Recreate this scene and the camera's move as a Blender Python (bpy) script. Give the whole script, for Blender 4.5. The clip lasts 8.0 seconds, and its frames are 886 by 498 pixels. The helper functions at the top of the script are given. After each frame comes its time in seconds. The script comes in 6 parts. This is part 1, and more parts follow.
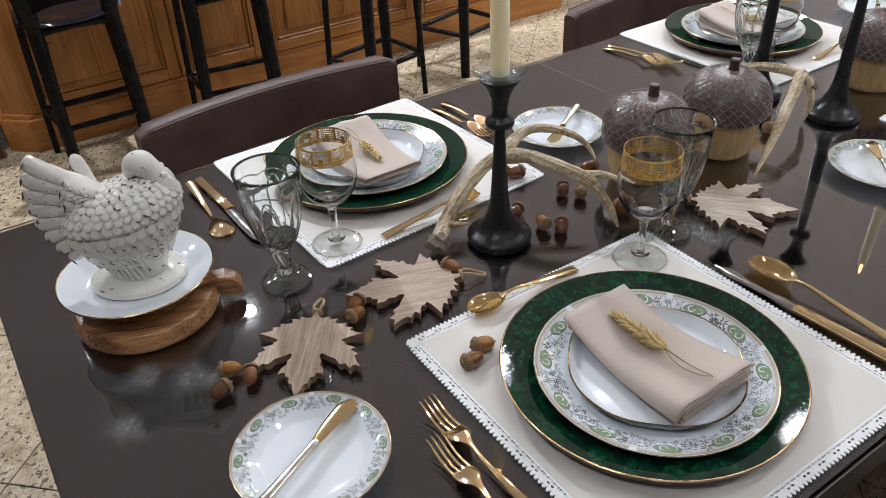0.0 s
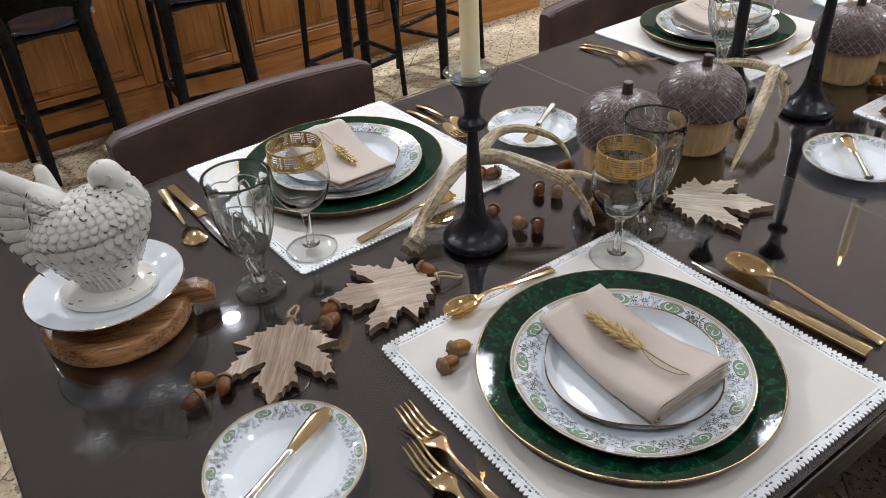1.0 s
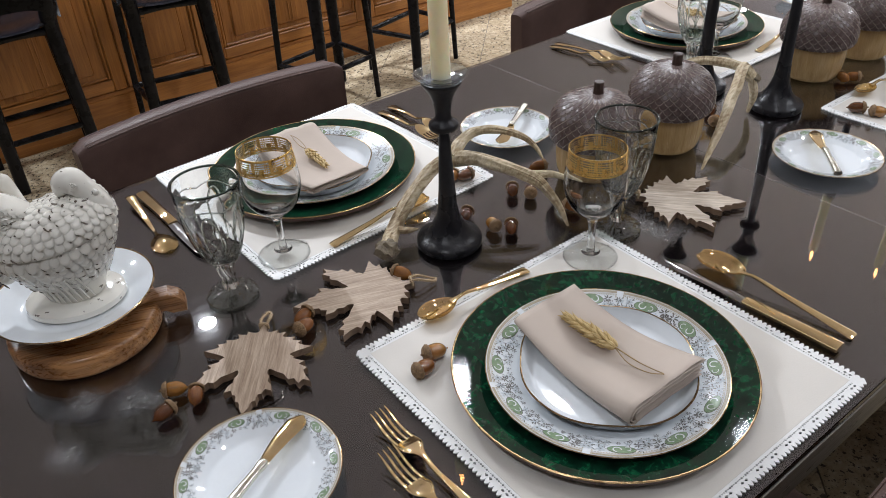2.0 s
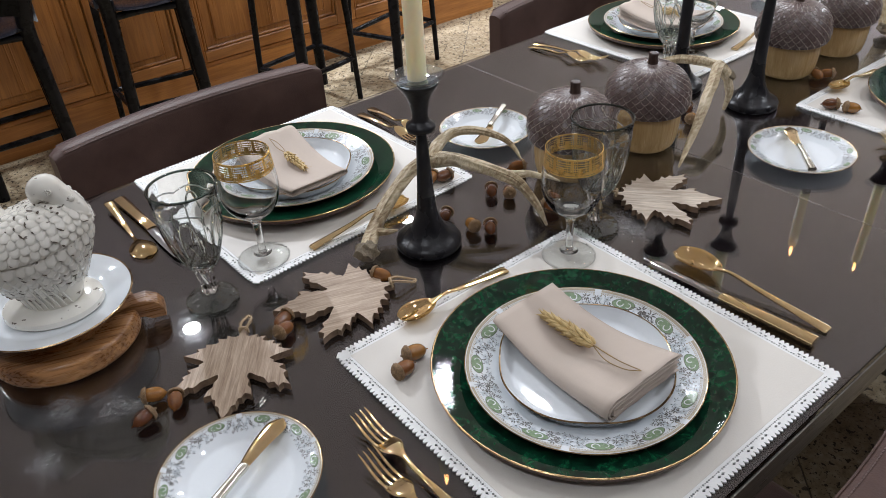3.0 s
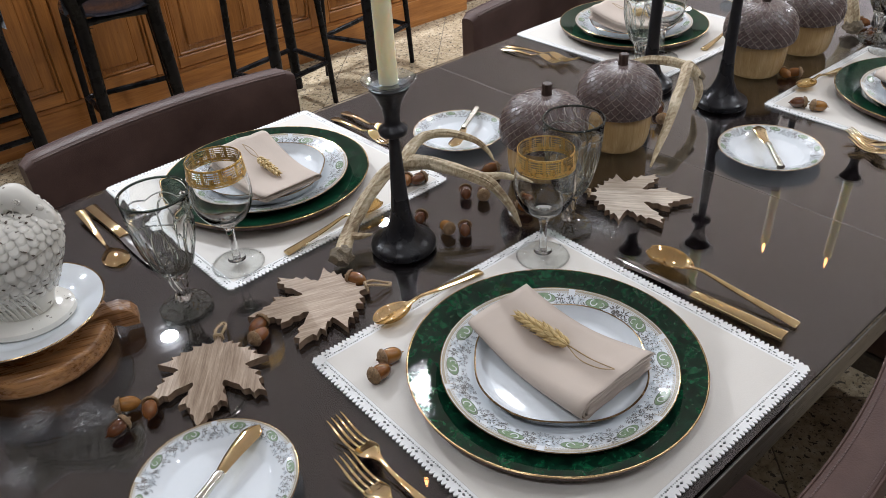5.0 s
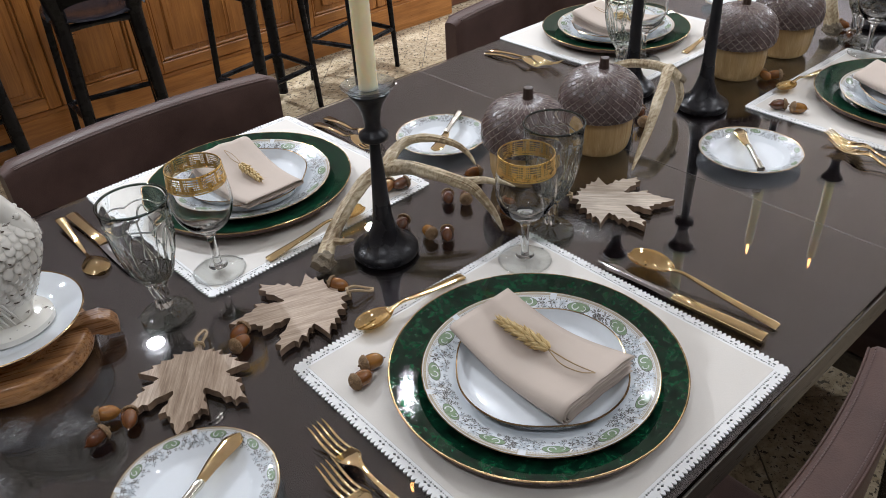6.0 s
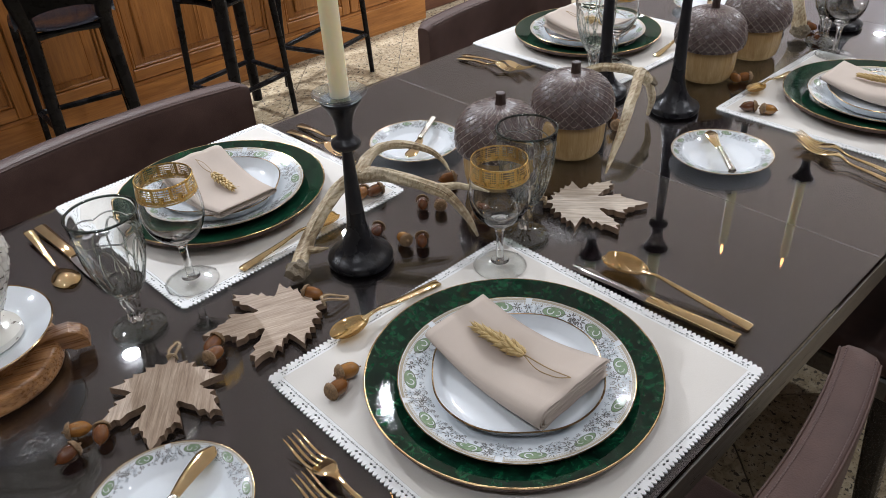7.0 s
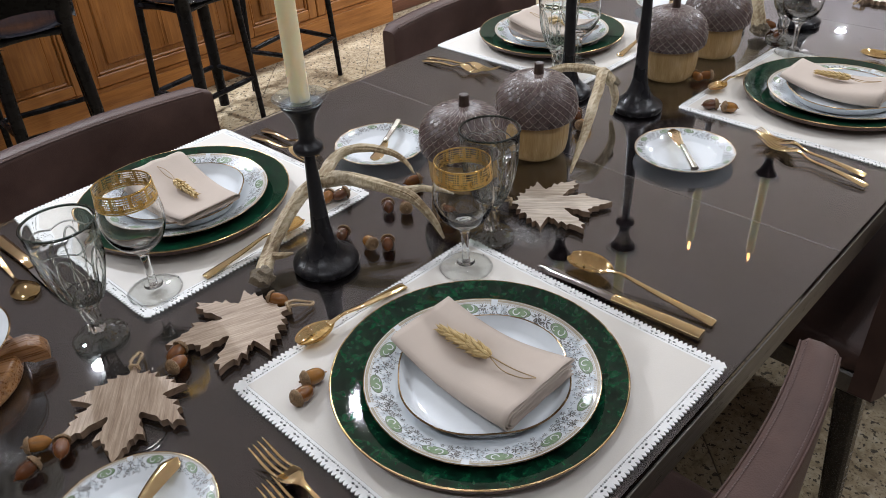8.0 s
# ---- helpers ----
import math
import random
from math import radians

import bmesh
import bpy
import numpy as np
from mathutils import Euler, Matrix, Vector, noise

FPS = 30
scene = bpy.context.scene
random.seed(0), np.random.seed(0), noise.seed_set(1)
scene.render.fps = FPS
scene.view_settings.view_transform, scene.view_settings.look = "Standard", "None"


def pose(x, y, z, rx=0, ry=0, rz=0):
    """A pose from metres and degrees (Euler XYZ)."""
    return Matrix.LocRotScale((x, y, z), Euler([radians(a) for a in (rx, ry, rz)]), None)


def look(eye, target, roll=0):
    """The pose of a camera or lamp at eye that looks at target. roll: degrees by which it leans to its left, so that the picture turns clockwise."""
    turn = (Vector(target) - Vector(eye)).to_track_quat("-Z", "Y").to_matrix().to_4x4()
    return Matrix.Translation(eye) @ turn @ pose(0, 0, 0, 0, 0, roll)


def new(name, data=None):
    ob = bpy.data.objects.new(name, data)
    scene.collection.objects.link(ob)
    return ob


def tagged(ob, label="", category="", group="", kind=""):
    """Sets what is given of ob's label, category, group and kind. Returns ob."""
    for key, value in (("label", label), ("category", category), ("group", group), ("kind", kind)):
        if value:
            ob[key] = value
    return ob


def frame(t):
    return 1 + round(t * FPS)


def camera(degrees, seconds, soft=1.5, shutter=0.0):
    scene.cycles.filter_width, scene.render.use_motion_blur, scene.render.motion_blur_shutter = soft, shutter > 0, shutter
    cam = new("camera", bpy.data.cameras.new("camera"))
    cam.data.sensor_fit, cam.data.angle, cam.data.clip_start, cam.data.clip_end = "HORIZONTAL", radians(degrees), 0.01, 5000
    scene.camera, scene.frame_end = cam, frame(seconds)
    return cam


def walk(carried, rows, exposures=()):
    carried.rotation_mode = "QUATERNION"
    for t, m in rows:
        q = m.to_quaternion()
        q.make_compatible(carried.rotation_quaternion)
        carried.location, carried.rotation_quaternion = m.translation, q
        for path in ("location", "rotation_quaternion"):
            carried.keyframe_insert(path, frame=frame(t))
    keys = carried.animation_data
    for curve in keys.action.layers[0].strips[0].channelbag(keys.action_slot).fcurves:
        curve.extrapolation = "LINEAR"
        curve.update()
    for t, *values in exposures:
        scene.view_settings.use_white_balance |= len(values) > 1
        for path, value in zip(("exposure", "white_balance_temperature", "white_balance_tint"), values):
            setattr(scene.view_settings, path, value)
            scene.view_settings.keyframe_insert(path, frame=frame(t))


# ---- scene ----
cam = camera(59.9, 8.0, soft=0.45)
PATH = [
    (0, (0.028, 0.038, 1.377), (0.921, 1.416, 0.236), -2.8),
    (0.5, (0.038, 0.038, 1.374), (0.94, 1.412, 0.235), -3.3),
    (1, (0.045, 0.037, 1.373), (0.968, 1.396, 0.233), -3.4),
    (1.5, (0.05, 0.041, 1.372), (0.998, 1.381, 0.23), -3.3),
    (3, (0.059, 0.031, 1.374), (1.057, 1.335, 0.231), -3.5),
    (3.5, (0.062, 0.028, 1.373), (1.07, 1.323, 0.231), -3.5),
    (4, (0.064, 0.026, 1.372), (1.084, 1.313, 0.231), -3.6),
    (4.5, (0.062, 0.026, 1.374), (1.093, 1.304, 0.232), -3.5),
    (6, (0.071, 0.02, 1.377), (1.136, 1.276, 0.242), -3.4),
    (6.5, (0.077, 0.019, 1.377), (1.163, 1.26, 0.245), -3.3),
    (7, (0.078, 0.019, 1.378), (1.187, 1.242, 0.249), -3.3),
    (7.5, (0.083, 0.019, 1.377), (1.212, 1.223, 0.248), -3.3),
    (8, (0.088, 0.012, 1.377), (1.246, 1.19, 0.249), -3.2),
]
walk(cam, [(t, look(eye, target, roll)) for t, eye, target, roll in PATH])

# ---- light ----
world = bpy.data.worlds.new("world")
scene.world = world
world.use_nodes = True
world.node_tree.nodes["Background"].inputs["Color"].default_value = (0.6, 0.65, 0.7, 1)
world.node_tree.nodes["Background"].inputs["Strength"].default_value = 0.05
scene.view_settings.exposure = -0.04
CEIL = 2.7
# place and power of each lamp: a few follow reflections, the rest are added fill
LAMPS_AND_FILL = [(0.88, 3.28, 78), (2.32, 3.34, 46), (-0.55, 3.3, 24), (3.7, 3.3, 14), (2.75, 5.0, 8), (2.45, 1.9, 15), (-0.6, 1.8, 5), (0.9, 0.35, 3.2), (2.5, 0.3, 9), (4.1, 2.98, 26), (5.8, 0.9, 120), (7.7, 2.3, 150), (-0.6, 0.1, 8), (2.6, -0.9, 24)]
# two rows of small spots added behind the table's near side, for glints on gold
LAMPS_AND_FILL += [(-0.2 + 0.55 * i, y, 0.65) for i in range(5) for y in (-0.5, -1.1)]
for lx, ly, power in LAMPS_AND_FILL:
    data = bpy.data.lights.new("lamp_or_fill_beam", "AREA")
    data.shape, data.size, data.energy, data.color = "DISK", 0.085 if power > 1 else 0.045, power, (0.87, 0.915, 1.0)
    data.spread = radians(150)
    new("lamp_or_fill_beam", data).matrix_world = pose(lx, ly, CEIL - 0.012)


# ---- materials ----
TOP = 0.76          # top of the table's glass


class Nodes:
    """A short way to write a node material."""

    def __init__(self, name):
        self.m = bpy.data.materials.new(name)
        self.m.use_nodes = True
        self.t = self.m.node_tree
        self.b = self.t.nodes["Principled BSDF"]
        self.out = self.t.nodes["Material Output"]
        self.coord = None

    def node(self, kind, **kw):
        n = self.t.nodes.new(kind)
        for k, v in kw.items():
            setattr(n, k, v)
        return n

    def link(self, a, b):
        self.t.links.new(a, b)

    def set(self, **kw):
        for k, v in kw.items():
            self.b.inputs[k.replace("_", " ")].default_value = (*v, 1) if isinstance(v, tuple) and len(v) == 3 else v
        return self

    def pos(self, scale=(1, 1, 1), rot=(0, 0, 0), vary=False):
        c = self.node("ShaderNodeTexCoord")
        mp = self.node("ShaderNodeMapping")
        mp.inputs["Scale"].default_value = scale
        mp.inputs["Rotation"].default_value = [radians(a) for a in rot]
        self.link(c.outputs["Object"], mp.inputs["Vector"])
        if vary:
            o = self.node("ShaderNodeObjectInfo")
            add = self.node("ShaderNodeMath", operation="MULTIPLY")
            add.inputs[1].default_value = 37.0
            self.link(o.outputs["Random"], add.inputs[0])
            self.link(add.outputs[0], mp.inputs["Location"])
        return mp.outputs[0]

    def noise(self, vec, scale, detail=4.0, rough=0.55, distort=0.0):
        n = self.node("ShaderNodeTexNoise")
        n.inputs["Scale"].default_value, n.inputs["Detail"].default_value = scale, detail
        n.inputs["Roughness"].default_value, n.inputs["Distortion"].default_value = rough, distort
        self.link(vec, n.inputs["Vector"])
        return n.outputs["Fac"]

    def voronoi(self, vec, scale, feature="F1", out="Distance"):
        n = self.node("ShaderNodeTexVoronoi", feature=feature)
        n.inputs["Scale"].default_value = scale
        self.link(vec, n.inputs["Vector"])
        return n.outputs[out]

    def ramp(self, fac, *stops):
        n = self.node("ShaderNodeValToRGB")
        els = n.color_ramp.elements
        while len(els) < len(stops):
            els.new(0.5)
        for e, (p, c) in zip(els, stops):
            e.position = p
            e.color = (*c, 1) if isinstance(c, tuple) else (c, c, c, 1)
        self.link(fac, n.inputs[0])
        return n.outputs["Color"]

    def mix(self, fac, a, b, blend="MIX"):
        n = self.node("ShaderNodeMix", data_type="RGBA", blend_type=blend)
        for socket, v in ((n.inputs[0], fac), (n.inputs[6], a), (n.inputs[7], b)):
            if isinstance(v, (int, float)):
                socket.default_value = v if socket == n.inputs[0] else (v, v, v, 1)
            elif isinstance(v, tuple):
                socket.default_value = (*v, 1)
            else:
                self.link(v, socket)
        return n.outputs[2]

    def math(self, op, a, b=0.0):
        n = self.node("ShaderNodeMath", operation=op)
        for s, v in zip(n.inputs, (a, b)):
            if isinstance(v, (int, float)):
                s.default_value = v
            else:
                self.link(v, s)
        return n.outputs[0]

    def color(self, c):
        self.link(c, self.b.inputs["Base Color"])
        return self

    def rough(self, c):
        self.link(c, self.b.inputs["Roughness"])
        return self

    def bump(self, h, strength=0.3, distance=0.002):
        n = self.node("ShaderNodeBump")
        n.inputs["Strength"].default_value, n.inputs["Distance"].default_value = strength, distance
        self.link(h, n.inputs["Height"])
        self.link(n.outputs[0], self.b.inputs["Normal"])
        return self


def plain(name, c1, c2, scale=20.0, rough=0.5, spread=0.1, fine=300.0, bump=0.1, dist=0.0008, vary=False, **kw):
    """Two tones in two scales of noise, with some relief and an uneven gloss."""
    n = Nodes(name).set(**kw)
    v = n.pos(vary=vary)
    a, b = n.noise(v, scale), n.noise(v, fine, 3.0)
    f = n.math("ADD", n.math("MULTIPLY", a, 0.7), n.math("MULTIPLY", b, 0.3))
    n.color(n.ramp(f, (0.32, c1), (0.68, c2)))
    n.rough(n.ramp(a, (0.3, max(0.0, rough - spread)), (0.7, min(1.0, rough + spread))))
    if bump:
        n.bump(b, bump, dist)
    return n.m


def wood(name, c1, c2, along="x", scale=1.0, rough=0.45, spread=0.1, bump=0.25, vary=False, **kw):
    """Wood with its grain along one axis."""
    n = Nodes(name).set(**kw)
    s = {"x": (0.06, 1, 1), "y": (1, 0.06, 1), "z": (1, 1, 0.06)}[along]
    v = n.pos(tuple(k * scale for k in s), vary=vary)
    a = n.noise(v, 90.0, 5.0, 0.6, 0.6)
    b = n.noise(v, 420.0, 3.0, 0.6)
    c = n.noise(n.pos((3 * scale,) * 3, vary=vary), 1.5, 2.0)
    f = n.math("ADD", n.math("MULTIPLY", a, 0.6), n.math("MULTIPLY", b, 0.25))
    f = n.math("ADD", f, n.math("MULTIPLY", c, 0.15))
    n.color(n.ramp(f, (0.36, c1), (0.5, tuple((p + q) / 2 for p, q in zip(c1, c2))), (0.62, c2)))
    n.rough(n.ramp(b, (0.3, rough - spread), (0.7, rough + spread)))
    n.bump(f, bump, 0.0006)
    return n.m


def espresso_board():
    """Near-black stained wood under varnish, crinkled in a few patches where the glass sticks to it."""
    n = Nodes("espresso_wood").set(Specular_IOR_Level=1.0)
    v = n.pos((0.06, 1, 1))
    a, b = n.noise(v, 90.0, 5.0, 0.6, 0.6), n.noise(v, 420.0, 3.0, 0.6)
    f = n.math("ADD", n.math("MULTIPLY", a, 0.7), n.math("MULTIPLY", b, 0.3))
    n.color(n.ramp(f, (0.36, (0.0012, 0.0008, 0.0009)), (0.5, (0.003, 0.002, 0.0022)), (0.64, (0.008, 0.0054, 0.0058))))
    n.rough(n.ramp(b, (0.3, 0.01), (0.7, 0.03)))
    patch = n.ramp(n.noise(n.pos(), 5.5, 2.0), (0.60, 0.0), (0.68, 1.0))
    folds = n.noise(n.pos((1, 2.2, 1), (0, 0, 25)), 60.0, 4.0, 0.6, 0.8)
    return n.bump(n.math("MULTIPLY", patch, folds), 0.6, 0.004).m


def granite():
    n = Nodes("granite")
    v = n.pos(vary=True)
    big = n.noise(v, 9.0, 5.0, 0.6)
    mid = n.noise(v, 45.0, 5.0, 0.65, 0.4)
    base = n.ramp(n.math("ADD", n.math("MULTIPLY", big, 0.35), n.math("MULTIPLY", mid, 0.65)),
                  (0.34, (0.12, 0.085, 0.05)), (0.46, (0.27, 0.21, 0.13)), (0.6, (0.39, 0.325, 0.225)), (0.72, (0.48, 0.43, 0.34)))
    speck = n.noise(v, 75.0, 2.0, 0.5)
    dark = n.ramp(speck, (0.60, 0.0), (0.63, 1.0))
    speck2 = n.noise(v, 160.0, 2.0, 0.5)
    dark2 = n.ramp(speck2, (0.62, 0.0), (0.66, 1.0))
    c = n.mix(dark, base, (0.035, 0.028, 0.022))
    c = n.mix(n.math("MULTIPLY", dark2, 0.8), c, (0.10, 0.07, 0.045))
    o = n.node("ShaderNodeObjectInfo")
    c = n.mix(0.12, c, n.ramp(o.outputs["Random"], (0.0, (0.3, 0.25, 0.17)), (1.0, (0.65, 0.56, 0.42))))
    n.color(c)
    n.rough(n.ramp(mid, (0.3, 0.16), (0.7, 0.28)))
    return n.m


def leather(name, c1, c2):
    n = Nodes(name).set(Specular_IOR_Level=0.2)
    v = n.pos()
    a = n.noise(v, 9.0, 5.0, 0.6)
    cell = n.voronoi(v, 520.0)
    f = n.noise(v, 900.0, 2.0)
    n.color(n.ramp(n.math("ADD", n.math("MULTIPLY", a, 0.8), n.math("MULTIPLY", f, 0.2)), (0.3, c1), (0.7, c2)))
    n.rough(n.ramp(a, (0.3, 0.42), (0.7, 0.6)))
    return n.bump(n.math("ADD", cell, n.math("MULTIPLY", a, 0.8)), 0.22, 0.0012).m


def glass(name, tint, ior=1.5, rough=0.0, bump=0.0, bump_scale=60.0, thin=0.0, least=0.03, shine_rough=0.0):
    """Clear glass; thin is the share that acts as a thin wall, which lets light straight through."""
    n = Nodes(name).set(Base_Color=tint, Roughness=rough, IOR=ior, Transmission_Weight=1.0)
    if bump:
        n.bump(n.noise(n.pos(), bump_scale, 2.0), bump, 0.001)
    if thin:
        clear, shine, edge = n.node("ShaderNodeBsdfTransparent"), n.node("ShaderNodeBsdfGlossy"), n.node("ShaderNodeLayerWeight")
        clear.inputs["Color"].default_value = (*tint, 1)
        shine.inputs["Roughness"].default_value = shine_rough
        edge.inputs["Blend"].default_value = 0.5
        gloss = n.math("ADD", n.math("MULTIPLY", n.math("POWER", edge.outputs["Facing"], 3.5), 0.85), least)
        wall, both = n.node("ShaderNodeMixShader"), n.node("ShaderNodeMixShader")
        n.link(gloss, wall.inputs[0])
        n.link(clear.outputs[0], wall.inputs[1])
        n.link(shine.outputs[0], wall.inputs[2])
        both.inputs[0].default_value = thin
        if bump:
            n.link(n.b.inputs["Normal"].links[0].from_socket, shine.inputs["Normal"])
        n.link(n.b.outputs[0], both.inputs[1])
        n.link(wall.outputs[0], both.inputs[2])
        n.link((wall if thin == 1.0 else both).outputs[0], n.out.inputs["Surface"])
    return n.m


def metal(name, c1, c2, rough=0.12, spread=0.05, scale=60.0, bump=0.03):
    return plain(name, c1, c2, scale, rough, spread, 700.0, bump, 0.0004, Metallic=1.0)


def malachite():
    """Deep green lacquer with a marbled cloud."""
    n = Nodes("green_marble").set(Roughness=0.02)
    v = n.pos(vary=True)
    a = n.noise(v, 60.0, 6.0, 0.7, 1.0)
    b = n.noise(v, 150.0, 4.0, 0.6, 0.5)
    f = n.math("ADD", n.math("MULTIPLY", a, 0.7), n.math("MULTIPLY", b, 0.3))
    n.color(n.ramp(f, (0.40, (0.0012, 0.006, 0.004)), (0.50, (0.0022, 0.022, 0.011)), (0.58, (0.0035, 0.046, 0.020)), (0.72, (0.010, 0.11, 0.045))))
    n.bump(n.noise(n.pos((1, 5, 1), (0, 0, 20)), 130.0, 3.0, 0.6, 0.5), 0.06, 0.0007)
    return n.m


def scale_rows(a, z):
    """Where on its scale a spot of the cap lies: 0 at the root to 1 at the next row, and across -0.5 to 0.5."""
    row = 15.0 * min(1.0, max(0.0, (0.15 - z) / 0.082)) ** 0.62
    k = math.floor(row)
    c = (28.0 * a / (2 * math.pi) + 0.5 * (k % 2)) % 1 - 0.5
    return row - k, c


def scale_net(name):
    """Acorn-cap brown with pale worn edges on its scales."""
    n = Nodes(name).set(Specular_IOR_Level=0.4)
    c = n.node("ShaderNodeTexCoord")
    sep = n.node("ShaderNodeSeparateXYZ")
    n.link(c.outputs["Object"], sep.inputs[0])
    ang = n.math("MULTIPLY", n.math("ARCTAN2", sep.outputs["Y"], sep.outputs["X"]), 28.0 / (2 * math.pi))
    z = n.math("MINIMUM", n.math("MAXIMUM", n.math("DIVIDE", n.math("SUBTRACT", 0.15, sep.outputs["Z"]), 0.082), 0.0), 1.0)
    row = n.math("MULTIPLY", n.math("POWER", z, 0.62), 15.0)
    k = n.math("FLOOR", row)
    fr = n.math("SUBTRACT", row, k)
    odd = n.math("MULTIPLY", n.math("MODULO", k, 2.0), 0.5)
    across = n.math("ABSOLUTE", n.math("SUBTRACT", n.math("FRACT", n.math("ADD", n.math("ADD", ang, 56.0), odd)), 0.5))
    tip = n.math("SUBTRACT", 1.0, n.math("MULTIPLY", n.math("POWER", n.math("MULTIPLY", across, 2.0), 2.3), 0.95))
    d = n.math("ABSOLUTE", n.math("SUBTRACT", fr, tip))
    wear = n.noise(n.pos(), 45.0, 4.0)
    fac = n.math("MULTIPLY", n.ramp(d, (0.06, 1.0), (0.13, 0.0)), n.ramp(wear, (0.35, 0.45), (0.6, 1.0)))
    body = n.ramp(n.noise(n.pos(), 120.0, 5.0), (0.3, (0.055, 0.036, 0.033)), (0.7, (0.12, 0.083, 0.077)))
    n.color(n.mix(fac, body, (0.60, 0.53, 0.46)))
    n.rough(n.ramp(wear, (0.3, 0.22), (0.7, 0.34)))
    return n.bump(n.noise(n.pos(), 260.0, 3.0), 0.25, 0.001).m


